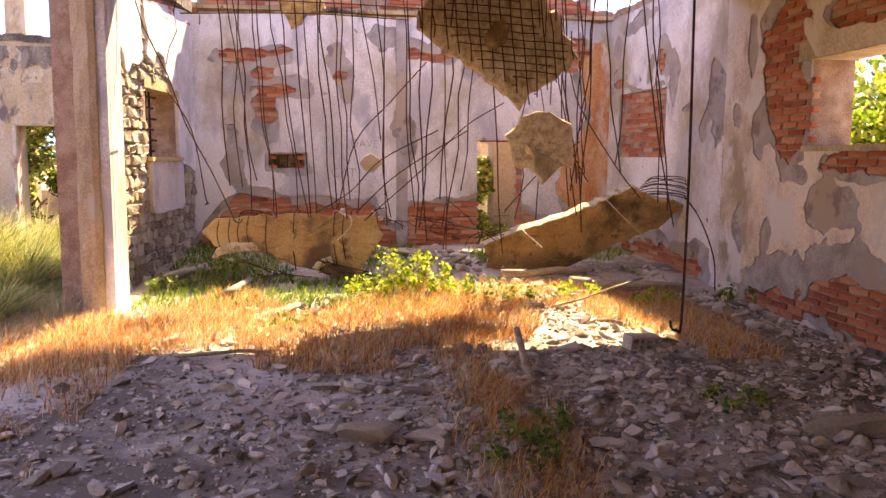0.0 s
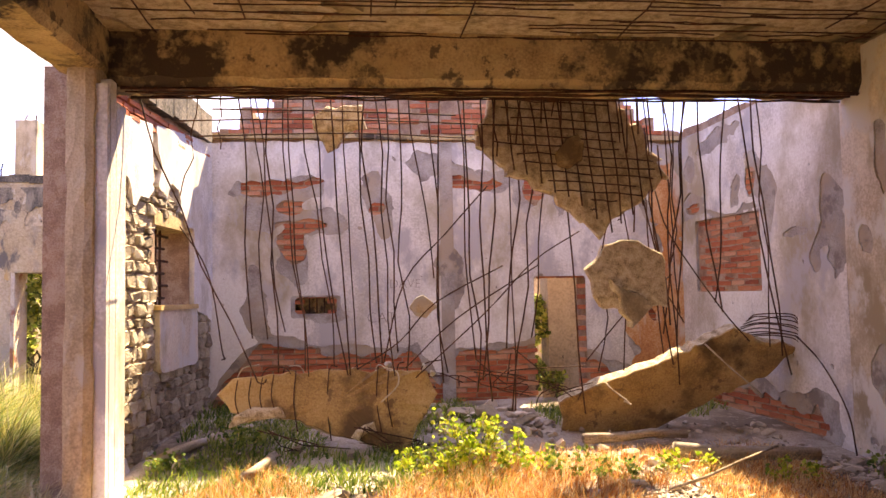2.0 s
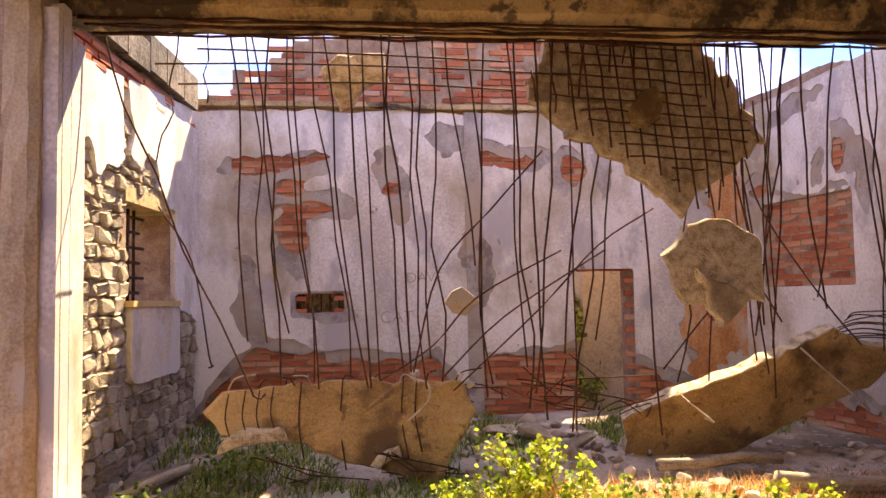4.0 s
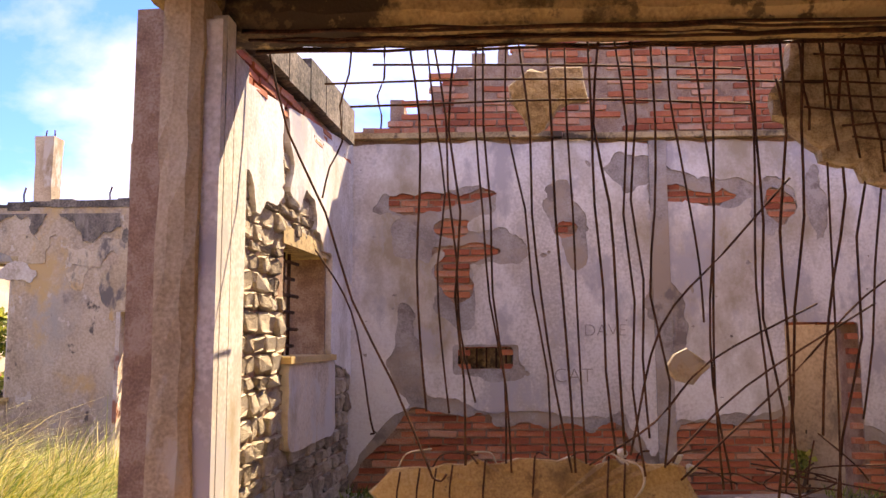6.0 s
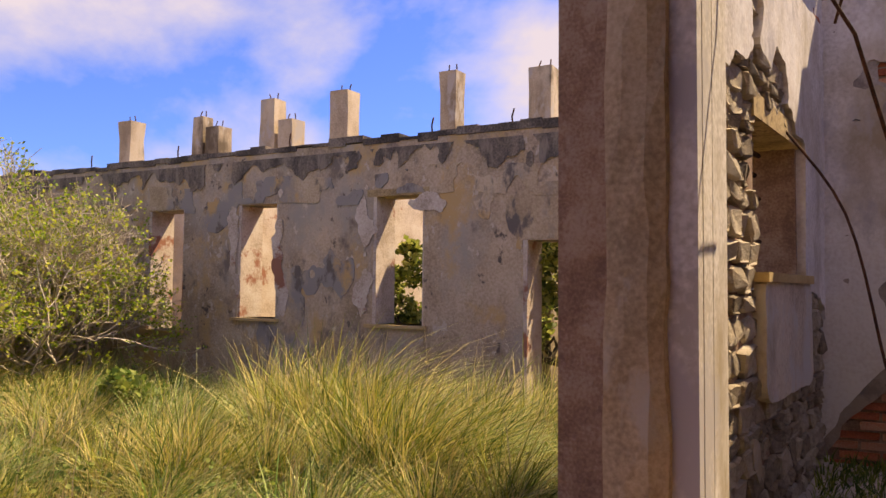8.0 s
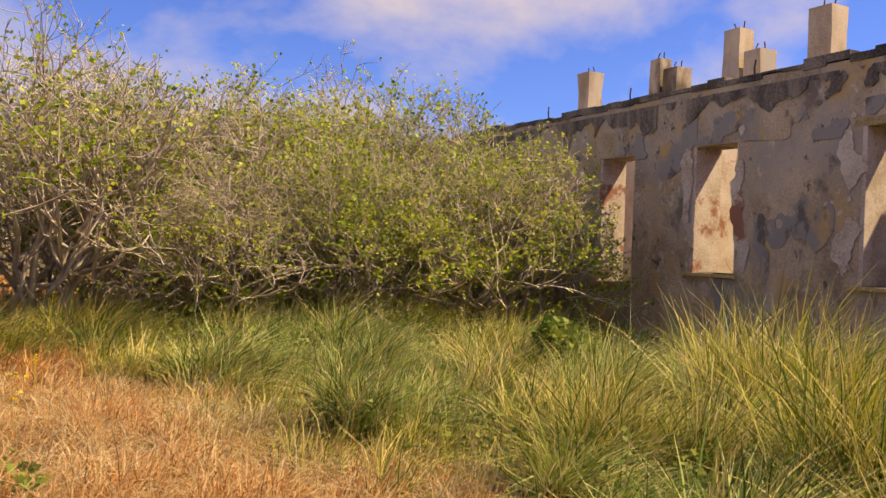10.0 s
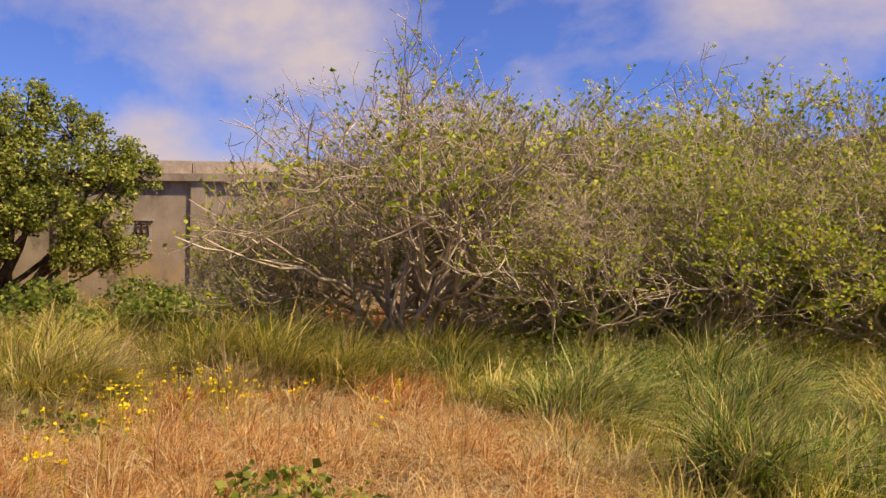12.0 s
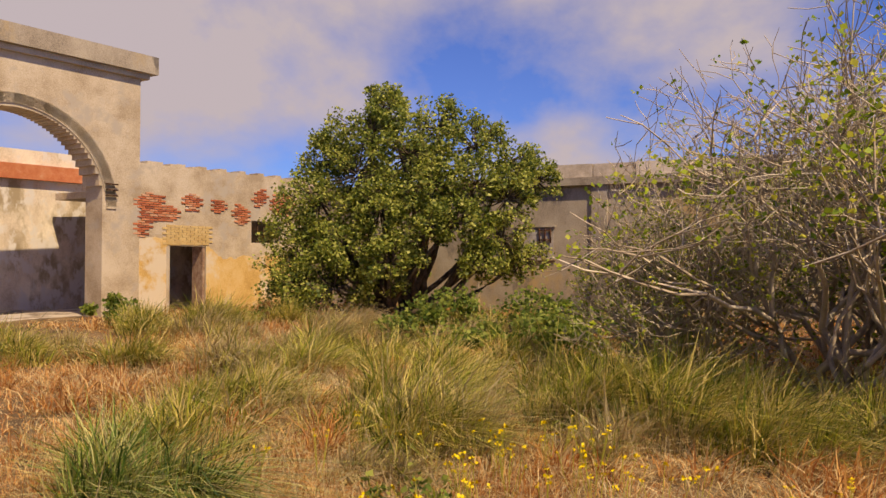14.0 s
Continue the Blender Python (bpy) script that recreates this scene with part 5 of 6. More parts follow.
near = scatter(78000, -9.5, -2.7, 0.5, 13.5)
mid = scatter(62000, -16.5, -9.5, -6, 14.2)
far = scatter(30000, -26.5, -16.5, -11, 14.2)
side_strip = scatter(9000, -9.5, -2.7, -5, 0.5)
for name, p, wscale in (("near", near, 1.0), ("mid", mid, 1.7), ("far", far, 2.8), ("side", side_strip, 1.6)):
    p = p[in_yard(p)]
    clump = rough_noise(p[:, 0] * 2.6 + 11, p[:, 1] * 2.6 + 4, 1.0, 77)
    p = p[clump + 0.25 * g.random(len(p)) > 0.5]
    d = dryness(p)
    soft = g.random(len(p))
    dry = d + (soft - 0.5) * 0.8 > 0.45
    lush = rough_noise(p[:, 0] + 20, p[:, 1] + 5, 1.7, 29)
    hg = np.where(d > 0.45, 0.10 + 0.20 * lush ** 1.5, 0.12 + 0.3 * np.clip(lush - 0.3, 0, 1) * 1.5)
    hg = hg * np.where((p[:, 1] > 10.5) & (p[:, 0] > -9), 1.25, 1.0)
    hg = np.where(p[:, 1] > 12.6, hg * 0.8, hg) * (0.45 + 1.0 * rough_noise(p[:, 0] * 2.6 + 11, p[:, 1] * 2.6 + 4, 1.0, 77))
    blades("dry_grass", p[dry], hg[dry], 0.003 * wscale, DRY, "orange sun-dried grass over the yard", 3.0, seed=31, droop=0.36)
    blades("green_grass", p[~dry], hg[~dry], 0.0055 * wscale, GREEN, "tall green and yellowing grass in the yard", 1.9, (0.75, 0.6), seed=32, droop=0.46)


def tussocks(count, each, x0, x1, y0, y1, size, width, seed):
    """Small fountain-like clumps that break up the sward, dry or green as the ground is."""
    q = np.random.default_rng(seed)
    c = np.stack([q.uniform(x0, x1, count), q.uniform(y0, y1, count)], 1)
    c = c[in_yard(c)]
    d = dryness(c) + q.normal(0, 0.15, len(c))
    for mat, pick, tall, label in ((DRY, d > 0.55, 0.75, "orange dried clumps of grass"), (STRAW, (d > 0.38) & (d <= 0.55), 0.95, "straw-coloured clumps of grass"), (GREEN, (d > 0.0) & (d <= 0.38), 1.15, "yellow-green clumps of grass"), (LUSH, d <= 0.0, 1.25, "dark green clumps of grass")):
        k = c[pick]
        if not len(k):
            continue
        r = q.uniform(0.08, 0.22, len(k))
        h = size * tall * q.uniform(0.55, 1.25, len(k))
        k, r, h = np.repeat(k, each, 0), np.repeat(r, each), np.repeat(h, each)
        a, f = q.uniform(0, 2 * np.pi, len(k)), np.sqrt(q.random(len(k)))
        out = np.stack([np.cos(a), np.sin(a)], 1)
        blades("grass_clumps", k + out * (f * r)[:, None], h, width, mat, label, 1.1, (0.15, 0.6), seed + 1, out * (f * 0.7)[:, None], droop=0.42)


tussocks(900, 85, -10.0, -2.8, 0.5, 13.8, 0.38, 0.0032, 501)
tussocks(750, 60, -17.0, -10.0, -6.0, 14.1, 0.48, 0.0068, 502)
tussocks(500, 40, -26.4, -17.0, -9.5, 10.0, 0.55, 0.011, 503)
stalks = np.concatenate([scatter(1100, -9.5, -2.8, 7.8, 13.6), scatter(350, -14, -4, 0, 7)])
stalks = stalks[in_yard(stalks)]
mats = np.concatenate([scatter(14000, -10.5, -2.8, 1.5, 9.0), scatter(9000, -15, -10.5, -2, 7)])
mats = mats[in_yard(mats)]
mats = mats[dryness(mats) > 0.35]
blades("matted_straw", mats, 0.34, 0.0026, STRAW, "matted pale straw lying over the dry grass", 3.4, (0.6, -0.3), seed=39)
clover = np.concatenate([scatter(26000, -13, -2.8, 6.0, 13.0), scatter(12000, -16, -9, -2, 6)])
clover = clover[in_yard(clover)]
clover = clover[(rough_noise(clover[:, 0] + 31, clover[:, 1] + 17, 1.4, 91) > 0.5) & (dryness(clover) < 0.25)]
blades("seed_stalks", stalks, 0.8, 0.0026, STRAW, "thin straw stalks with seed heads", 0.4, (0.45, 0.35), seed=33)

CLOVER_SPOTS = clover

# grass in the room: dry in the sun, green in the shade under the slabs
p = np.concatenate([scatter(34000, -2.6, 3.4, 5.6, 8.6), scatter(5000, -3.2, -1.6, 3.6, 8.0)])
k = rough_noise(p[:, 0] + 7, p[:, 1] + 3, 1.0, 44) + 0.1 * (p[:, 1] - 6.2) + 0.25 * (p[:, 0] < -1.6) > 0.44
p = p[k & ((p[:, 0] > -2.15) | (p[:, 1] < 7.6)) & ((p[:, 0] > 0.5) | (p[:, 1] < 7.9 + 0.5 * np.sin(p[:, 0] * 4)))]
blades("dry_grass", p, 0.17, 0.0032, DRY, "orange dried grass on the sunlit floor", 1.0, seed=35)
p = np.stack([g.normal(0.95, 0.17, 5200), g.uniform(3.3, 7.6, 5200)], 1)
p = p[rough_noise(p[:, 0] * 3, p[:, 1] * 3, 1.0, 45) > 0.4]
blades("dry_grass", p, 0.16, 0.003, DRY, "strip of dried grass along the floor's crack", 1.0, seed=36)
p = scatter(11000, -2.1, 0.9, 7.7, 11.2)
p = p[rough_noise(p[:, 0] + 3, p[:, 1] + 9, 0.9, 48) > 0.42]
blades("weeds", p, 0.13, 0.006, WEED, "low green weeds in the shade under the slab", 1.2, seed=37)
p = scatter(2600, 1.6, 3.8, 9.4, 11.2)
blades("weeds", p[rough_noise(p[:, 0], p[:, 1], 0.8, 49) > 0.5], 0.16, 0.006, WEED, "low green weeds behind the leaning slab", 1.2, seed=38)


def tuft(x, y, r, h, n, mat, label, seed, width=0.005):
    """A tuft of long grass: blades spring from a narrow foot, arch outwards and droop with the wind."""
    q = np.random.default_rng(seed)
    n = int(n * 1.5) if x > -8 else n
    ob = tagged(new("grass_tuft", None), label, "grass", "grass tufts in the yard")
    far_off = 0.9 if x > -8 else 1.15 if x > -12 else 1.6
    other = GREEN if mat is LUSH or x < -9 else LUSH
    heads = 8
    a, d = q.uniform(0, 2 * np.pi, heads), np.sqrt(q.random(heads))
    foot = np.stack([np.cos(a), np.sin(a)], 1) * (d * r * 0.6)[:, None]
    lean = np.stack([np.cos(a), np.sin(a)], 1) * (d * 0.5)[:, None] + q.normal(0, 0.28, (heads, 2))
    tall = q.uniform(0.8, 1.3, heads) * (1.05 - 0.3 * d)
    for name, k, hh, m in (("outer_growth", int(n * 1.2), h, mat), ("core_growth", int(n * 0.5), h * 0.9, other), ("dry_growth", n // 5, h * 1.1, STRAW)):
        w = q.integers(0, heads, k)
        p = np.array([x, y]) + foot[w] + q.normal(0, r * 0.10, (k, 2))
        h_each = hh * tall[w] * q.uniform(0.6, 1.12, k)
        tagged(blades(name, p, h_each, width * far_off * (0.55 if name == "dry_growth" else 1), m, "", 0.95, (0.2, 0.8), seed + k, lean[w], ob, droop=0.40, rows=(0, 0.4, 0.75, 1.0) if x > -8 else (0, 0.55, 1.0)), kind="stuff")


for i, (x, y, r, h, n, mat) in enumerate(((-5.0, 9.8, .95, 1.25, 2600, GREEN), (-3.9, 9.5, .7, 1.0, 1700, GREEN), (-5.9, 10.9, 1.0, 1.3, 2400, GREEN), (-4.3, 11.2, .9, 1.3, 2200, GREEN), (-4.4, 8.6, .6, .7, 1500, LUSH), (-10.4, 9.2, .9, .75, 1800, LUSH),
                                         (-8.7, 10.5, .9, .8, 1800, GREEN), (-10.9, 8.5, .9, .75, 2000, LUSH), (-9.6, 7.9, .8, .65, 1800, LUSH), (-9.2, 9.2, .8, .7, 1600, LUSH), (-12.2, 6.9, .8, .7, 1500, GREEN), (-10.7, 3.0, .85, .8, 2000, GREEN),
                                         (-8.3, 2.4, .75, .8, 1800, LUSH), (-12.9, 3.5, .9, .8, 1700, GREEN), (-13.0, 5.0, .9, .85, 1800, GREEN), (-12.3, 4.3, .8, .75, 1500, GREEN), (-13.1, 2.2, .8, .8, 1400, GREEN), (-12.1, 2.2, .7, .7, 1300, GREEN),
                                         (-19.0, -3.4, 1.1, .8, 1300, STRAW), (-18.4, -6.2, 1.3, .9, 1400, GREEN), (-17.4, -7.4, 1.1, .8, 1200, GREEN), (-7.3, 11.7, .9, .9, 1700, GREEN), (-6.8, 9.3, .8, .7, 1500, GREEN), (-3.5, 12.3, .8, .9, 1500, GREEN),
                                         (-7.8, 8.6, .7, .6, 1300, LUSH), (-11.6, 10.4, .9, .8, 1500, GREEN), (-15.5, -1.5, 1.0, .7, 1100, STRAW), (-14.5, 0.5, .9, .7, 1100, GREEN), (-3.3, 10.4, .6, .8, 1300, GREEN), (-6.1, 9.6, .8, .85, 1600, GREEN), (-7.2, 10.4, .8, .85, 1500, LUSH), (-4.6, 10.3, .8, 1.0, 1700, LUSH), (-8.0, 9.5, .7, .7, 1300, GREEN), (-5.6, 8.8, .55, .6, 1100, LUSH), (-3.6, 8.4, .5, .55, 1000, GREEN), (-9.9, 10.8, .8, .75, 1300, GREEN), (-11.9, 9.4, .8, .75, 1300, LUSH), (-10.2, 7.2, .6, .5, 1100, GREEN), (-11.6, 5.6, .7, .6, 1200, GREEN), (-11.3, 7.0, .7, .6, 1200, LUSH), (-9.4, 1.6, .7, .65, 1200, GREEN), (-11.0, 0.8, .8, .65, 1200, GREEN), (-13.4, -0.6, .9, .7, 1200, GREEN), (-7.2, 3.6, .5, .4, 900, STRAW), (-9.6, 3.4, .5, .45, 900, STRAW))):
    tuft(x, y, r, h, n, mat, {"green_grass": "big tuft of tall green grass with yellow tips", "lush_grass": "dark green tuft of long arching grass", "straw_seed_heads": "pale straw-coloured tuft of dry grass"}[mat.name], 60 + i)


ry = random.Random(77)
for i in range(46):
    x, y = ry.uniform(-20.5, -10.8), ry.uniform(-7.0, 6.5)
    if y > 3.2 and x < -13.2:
        continue
    mat = ry.choice((GREEN, GREEN, STRAW, STRAW))
    tuft(x, y, ry.uniform(.5, .95), ry.uniform(.5, .85), 650, mat, {"green_grass": "big tuft of tall green grass with yellow tips", "lush_grass": "dark green tuft of long arching grass", "straw_seed_heads": "pale straw-coloured tuft of dry grass"}[mat.name], 600 + i)


for i in range(15):
    x, y = ry.uniform(-12.6, -11.4), 3.8 + 0.56 * i + ry.uniform(-.2, .2)
    tuft(x, y, ry.uniform(.6, .9), ry.uniform(.75, 1.0), 800, GREEN, "big tuft of tall green grass with yellow tips", 700 + i)


# ---- leaves, shrubs, trees ----
def leaves(name, centres, size, mat, parent=None, seed=1, droop=0.3):
    """Kite-shaped leaves, folded along the rib, at the given centres."""
    r = np.random.default_rng(seed)
    n = len(centres)
    c = np.asarray(centres, float)
    d = r.normal(0, 1, (n, 3))
    d[:, 2] = d[:, 2] * 0.5 + droop * -1 + 0.35
    d /= np.linalg.norm(d, axis=1)[:, None]
    s = np.cross(d, r.normal(0, 1, (n, 3)))
    s /= np.linalg.norm(s, axis=1)[:, None]
    up = np.cross(s, d)
    L = (size * r.uniform(0.6, 1.3, n))[:, None]
    m = c + d * L * 0.5
    V = np.stack([c, m - s * L * 0.42 + up * L * 0.14, c + d * L, m + s * L * 0.42 + up * L * 0.14], 1)
    Q = np.arange(n * 4).reshape(n, 4)
    return quads_object(name, V.reshape(-1, 3), Q, mat, parent)


cz = ground_height(CLOVER_SPOTS[:, 0], CLOVER_SPOTS[:, 1]) + 0.05 + 0.4 * g.random(len(CLOVER_SPOTS)) ** 1.3
tagged(leaves("ground_leaves", np.column_stack([CLOVER_SPOTS, cz]), 0.045, WEED, None, 55), "small green weed leaves among the grass", "weed", kind="stuff")


def branch_tree(r, base, stems, height, spread, depth, wander=0.35, split=(2, 4), shrink=0.66, radius=0.06, up=0.25):
    """Tubes of a branching plant and the places along its twigs."""
    vs, fs, tips = [], [], []

    def grow(p, d, length, rad, level):
        pts = [p]
        for _ in range(3):
            d = (d + Vector((r.gauss(0, wander), r.gauss(0, wander), r.gauss(0, wander * 0.7) + up * 0.3)) * 0.33).normalized()
            p = p + d * length / 3
            pts.append(p)
        v, f = tube(pts, rad, 5 if level < 2 else 4, rad * 0.68)
        k = len(vs)
        vs.extend(v)
        fs.extend([[k + i for i in q] for q in f[:-2]])
        if level >= depth - 2:
            tips.extend((q, level) for q in pts[1:])
        if level < depth:
            for _ in range(r.randint(*split)):
                e = (d + Vector((r.gauss(0, 1), r.gauss(0, 1), r.gauss(0.15, 0.7))) * 0.62).normalized()
                grow(pts[r.choice((-1, -1, -2))], e, length * shrink * r.uniform(0.75, 1.2), rad * 0.62, level + 1)

    for i in range(stems):
        a = 2 * math.pi * (i + r.random() * 0.7) / stems
        d = Vector((math.cos(a) * spread, math.sin(a) * spread, 1.0)).normalized()
        grow(Vector(base) + Vector((math.cos(a), math.sin(a), 0)) * 0.15, d, height * r.uniform(0.36, 0.46), radius * r.uniform(0.8, 1.2), 0)
    return vs, fs, tips


def fig_tree(seed, leafy, high=4.3, reach=2.55):
    """A dome of crooked pale branches that end in short upturned twigs, with young leaves in bunches at the tips."""
    r = random.Random(seed)
    ob = tagged(new("fig_tree", None), "spreading fig bush with pale bare twigs and young leaves", "tree", "fig bushes in the yard")
    vs, fs, spots = [], [], []
    bumps = [(r.uniform(0, 6.28), r.randint(2, 5), r.uniform(0.02, 0.06)) for _ in range(4)]

    def room_left(p):
        a = math.atan2(p.y, p.x)
        k = 1 + sum(w * math.sin(n * a + ph + p.z) for ph, n, w in bumps)
        z = max(0.0, p.z) / (high * k)
        return z < 1 and math.hypot(p.x, p.y) < reach * k * (1.12 if p.z < 1.6 else 1.0) * math.sqrt(max(0, 1 - z ** 2.6))

    def grow(p, d, length, rad, level):
        pts, n = [p], 3 if level < 3 else 2
        out = False
        for _ in range(n):
            d = (d + Vector((r.gauss(0, .30), r.gauss(0, .30), r.gauss(0.10, .22)))).normalized()
            if p.z < 0.25 and d.z < 0.1:
                d.z = 0.25
            step = p + d * length / n
            if level < 3 and not room_left(step):
                d = (d + Vector((-p.x, -p.y, 1.2 if p.z < 2 else 0)) * 0.5).normalized()
                step = p + d * length / n
            p = step
            pts.append(p)
            if not room_left(p):
                out = level >= 2
                break
        v, f = tube(pts, rad, 5 if level < 2 else 3, max(0.0042, rad * 0.72))
        k = len(vs)
        vs.extend(v)
        fs.extend([[k + i for i in q] for q in f[:-2]])
        if level >= 4 or out:
            spots.append((pts[-1], True))
            spots.append((pts[-2], False))
        if level < 6 and not out:
            for i in range(r.choice((2, 2, 3, 3)) if level < 5 else 2):
                e = (d + Vector((r.gauss(0, 1), r.gauss(0, 1), r.gauss(0.12, .75))) * 0.60).normalized()
                grow(pts[-1] if i < 2 else pts[-2], e, length * r.uniform(0.66, 0.9), max(0.0055, rad * 0.66), level + 1)

    for i in range(21):
        a = 2 * math.pi * (i * 8 + r.random() * 3) / 21
        lean = (0.3, 0.8, 1.5)[i % 3] * r.uniform(0.8, 1.25)
        grow(Vector((math.cos(a) * 0.2, math.sin(a) * 0.2, -0.1)), Vector((math.cos(a) * lean, math.sin(a) * lean, 1)).normalized(), r.uniform(1.0, 1.35), r.uniform(0.035, 0.055), 0)
    tagged(mesh_object("branchwork", vs, fs, BARK, ob, smooth=True), kind="stuff")
    pts = []
    for p, tip in spots:
        side = 0.5 + 0.5 * math.sin(p.x * 1.3 + p.y * 0.9 + p.z * 1.7 + seed)
        chance = leafy * (1.0 if p.z < 2.5 else 0.5) * (0.35 + 1.0 * side) * (1.0 if tip else 0.35)
        if r.random() < chance:
            for _ in range(r.randint(2, 5)):
                pts.append((p.x + r.gauss(0, 0.035), p.y + r.gauss(0, 0.035), p.z + r.gauss(0.03, 0.03)))
    tagged(leaves("foliage", pts, 0.062, FIGLEAF, ob, seed), kind="stuff")
    return ob


figs = [fig_tree(101, 0.42), fig_tree(102, 0.62), fig_tree(103, 1.0)]
for i, (which, x, y, turn, s) in enumerate(((0, -13.7, 6.5, 0, 1.0), (1, -14.9, 9.2, 40, 1.08), (2, -14.4, 11.5, 100, 1.02), (2, -12.3, 12.35, 160, 0.78), (1, -17.2, 7.6, 220, 1.05), (2, -17.2, 11.2, 250, 1.1), (0, -13.9, 4.8, 300, 0.58), (2, -12.6, 10.4, 20, 0.72), (0, -12.5, 8.4, 75, 0.62))):
    m = Matrix.Translation((x, y, gz(x, y))) @ pose(0, 0, 0, 0, 0, turn)
    if i < 3:
        figs[i].matrix_basis = m
    else:
        copy_thing(figs[which], m).scale = (s, s, s)


def leafy_tree(name, x, y, h, rad, n, label, seed, lobes=14, size=0.13, low=0.12, mat=OLIVE, group=""):
    """An evergreen: leaning limbs and lobes of many small leaves with gaps between."""
    r = random.Random(seed)
    q = np.random.default_rng(seed)
    ob = tagged(new(name, None), label, "tree" if h > 2 else "shrub", group)
    z0 = gz(x, y)
    vs, fs, tips = branch_tree(r, (x, y, z0 - 0.1), 5 if h > 2 else 4, h * 0.6, 0.7, 3, radius=0.03 * h)
    mesh_object("trunk", vs, fs, DARKBARK, ob, smooth=True)
    pts = []
    for i in range(lobes):
        a, f = q.uniform(0, 2 * np.pi), np.sqrt(q.random())
        cz = q.uniform(low + 0.12, 0.86)
        reach = rad * f * (1.0 - 0.55 * max(0, cz - 0.45) / 0.45)
        c = np.array([x + math.cos(a) * reach, y + math.sin(a) * reach, z0 + h * cz])
        k = n // lobes
        v = q.normal(0, 1, (k, 3))
        v /= np.linalg.norm(v, axis=1)[:, None]
        lr = rad * q.uniform(0.17, 0.42)
        v *= lr * q.uniform(0.55, 1.08, (k, 1)) * np.array([1, 1, 0.8])
        v *= (0.75 + 0.5 * value_noise(v[:, 0] * 3 + 50, v[:, 2] * 3 + v[:, 1] * 2 + 50, 0.5, seed + i))[:, None]
        pts.append(c + v)
    pts = np.concatenate(pts)
    pts = pts[pts[:, 2] > z0 + 0.05]
    tagged(leaves("foliage", pts, size, mat, ob, seed), kind="stuff")
    return ob


def spreading_evergreen(x, y, label, seed):
    """An old evergreen: crooked trunks leaning out, bunches of small leaves on boughs with gaps between, hollow beneath one side."""
    r, q = random.Random(seed), np.random.default_rng(seed)
    ob = tagged(new("tree", None), label, "tree")
    z0 = gz(x, y)
    # boughs: sideways (across the yard's diagonal), in depth, height, size
    boughs = ((-2.6, 0.6, 1.1, 0.95), (-2.7, 0.2, 2.1, 0.9), (-1.7, 0.9, 0.9, 0.9), (-1.5, 0.8, 1.9, 0.85), (-2.2, 0.0, 3.1, 0.95), (-1.2, 0.4, 3.7, 0.95), (-2.0, -0.6, 4.2, 0.8), (-0.9, 0.2, 4.8, 0.85), (-0.5, -0.2, 5.5, 0.6), (0.1, 0.3, 4.2, 0.95),
              (0.8, 0.0, 4.9, 0.8), (0.7, 0.7, 3.4, 0.8), (1.7, 0.2, 4.5, 0.8), (1.7, 0.7, 3.4, 0.8), (2.6, 0.1, 4.1, 0.75), (2.5, 0.5, 3.1, 0.75), (3.3, 0.1, 3.6, 0.6), (2.4, 0.8, 2.1, 0.7), (1.9, 0.9, 1.5, 0.55), (0.2, -0.8, 3.0, 0.9), (-0.6, 0.8, 2.8, 0.7), (3.0, -0.3, 1.6, 0.6), (-0.3, 1.3, 1.5, 0.75), (0.5, 1.3, 2.3, 0.7), (1.2, 1.2, 2.5, 0.6))
    side, deep = Vector((-0.45, 0.89, 0)), Vector((0.89, 0.45, 0))
    vs, fs, pts = [], [], []
    foot = Vector((x, y, z0 - 0.1))
    for k, (a, b, z, s) in enumerate(boughs):
        c = foot + side * a + deep * b + Vector((0, 0, z))
        start = foot + side * (0.5 * (k % 3 - 1)) + Vector((0, 0, 0.1))
        bend = start + (c - start) * 0.5 + Vector((r.gauss(0, .25), r.gauss(0, .25), -0.25))
        v, f = tube(curve_points([start, bend, c], 4), 0.10, 6, 0.03)
        n = len(vs)
        vs += v
        fs += [[n + i for i in g_] for g_ in f]
        for _ in range(42):
            d = Vector((r.gauss(0, 1), r.gauss(0, 1), r.gauss(0.25, .8))).normalized()
            end = c + d * s * r.uniform(0.6, 1.15)
            if end.z < z0 + 0.15:
                continue
            v, f = tube([c + d * 0.1, c + (end - c) * 0.5 + Vector((0, 0, -0.05)), end], 0.022, 4, 0.008)
            n = len(vs)
            vs += v
            fs += [[n + i for i in g_] for g_ in f[:-2]]
            m = 66 if a < 0.4 else 46
            cloud = q.normal(0, 1, (m, 3))
            cloud *= (0.23 * s * q.uniform(0.5, 1.3, (m, 1))) / np.maximum(0.4, np.linalg.norm(cloud, axis=1))[:, None]
            pts.append(np.array(end) + cloud)
    tagged(mesh_object("trunk", vs, fs, DARKBARK, ob, smooth=True))
    tagged(leaves("foliage", np.concatenate(pts), 0.085, OLIVE, ob, seed), kind="stuff")


spreading_evergreen(-22.3, -3.6, "dense dark evergreen tree with a broad ragged crown", 201)
leafy_tree("tree", -24.6, -6.0, 4.0, 1.4, 5000, "lower evergreen tree beside the ruined building", 202, 22, 0.10)
leafy_tree("tree", -34.0, -10.4, 7.2, 2.2, 4500, "distant tree behind the building", 203, 12, 0.28)
leafy_tree("tree", -7.95, 15.7, 2.6, 0.75, 3500, "dark bush growing inside the roofless building", 204, 10, 0.1)
leafy_tree("tree", -5.6, 16.0, 3.0, 1.2, 6000, "dark bush growing inside the roofless doorway", 205, 12, 0.1)
leafy_tree("tree", 7.4, 9.3, 4.2, 2.0, 6000, "leafy tree outside the empty window", 206, 14, 0.13, mat=FIGLEAF)
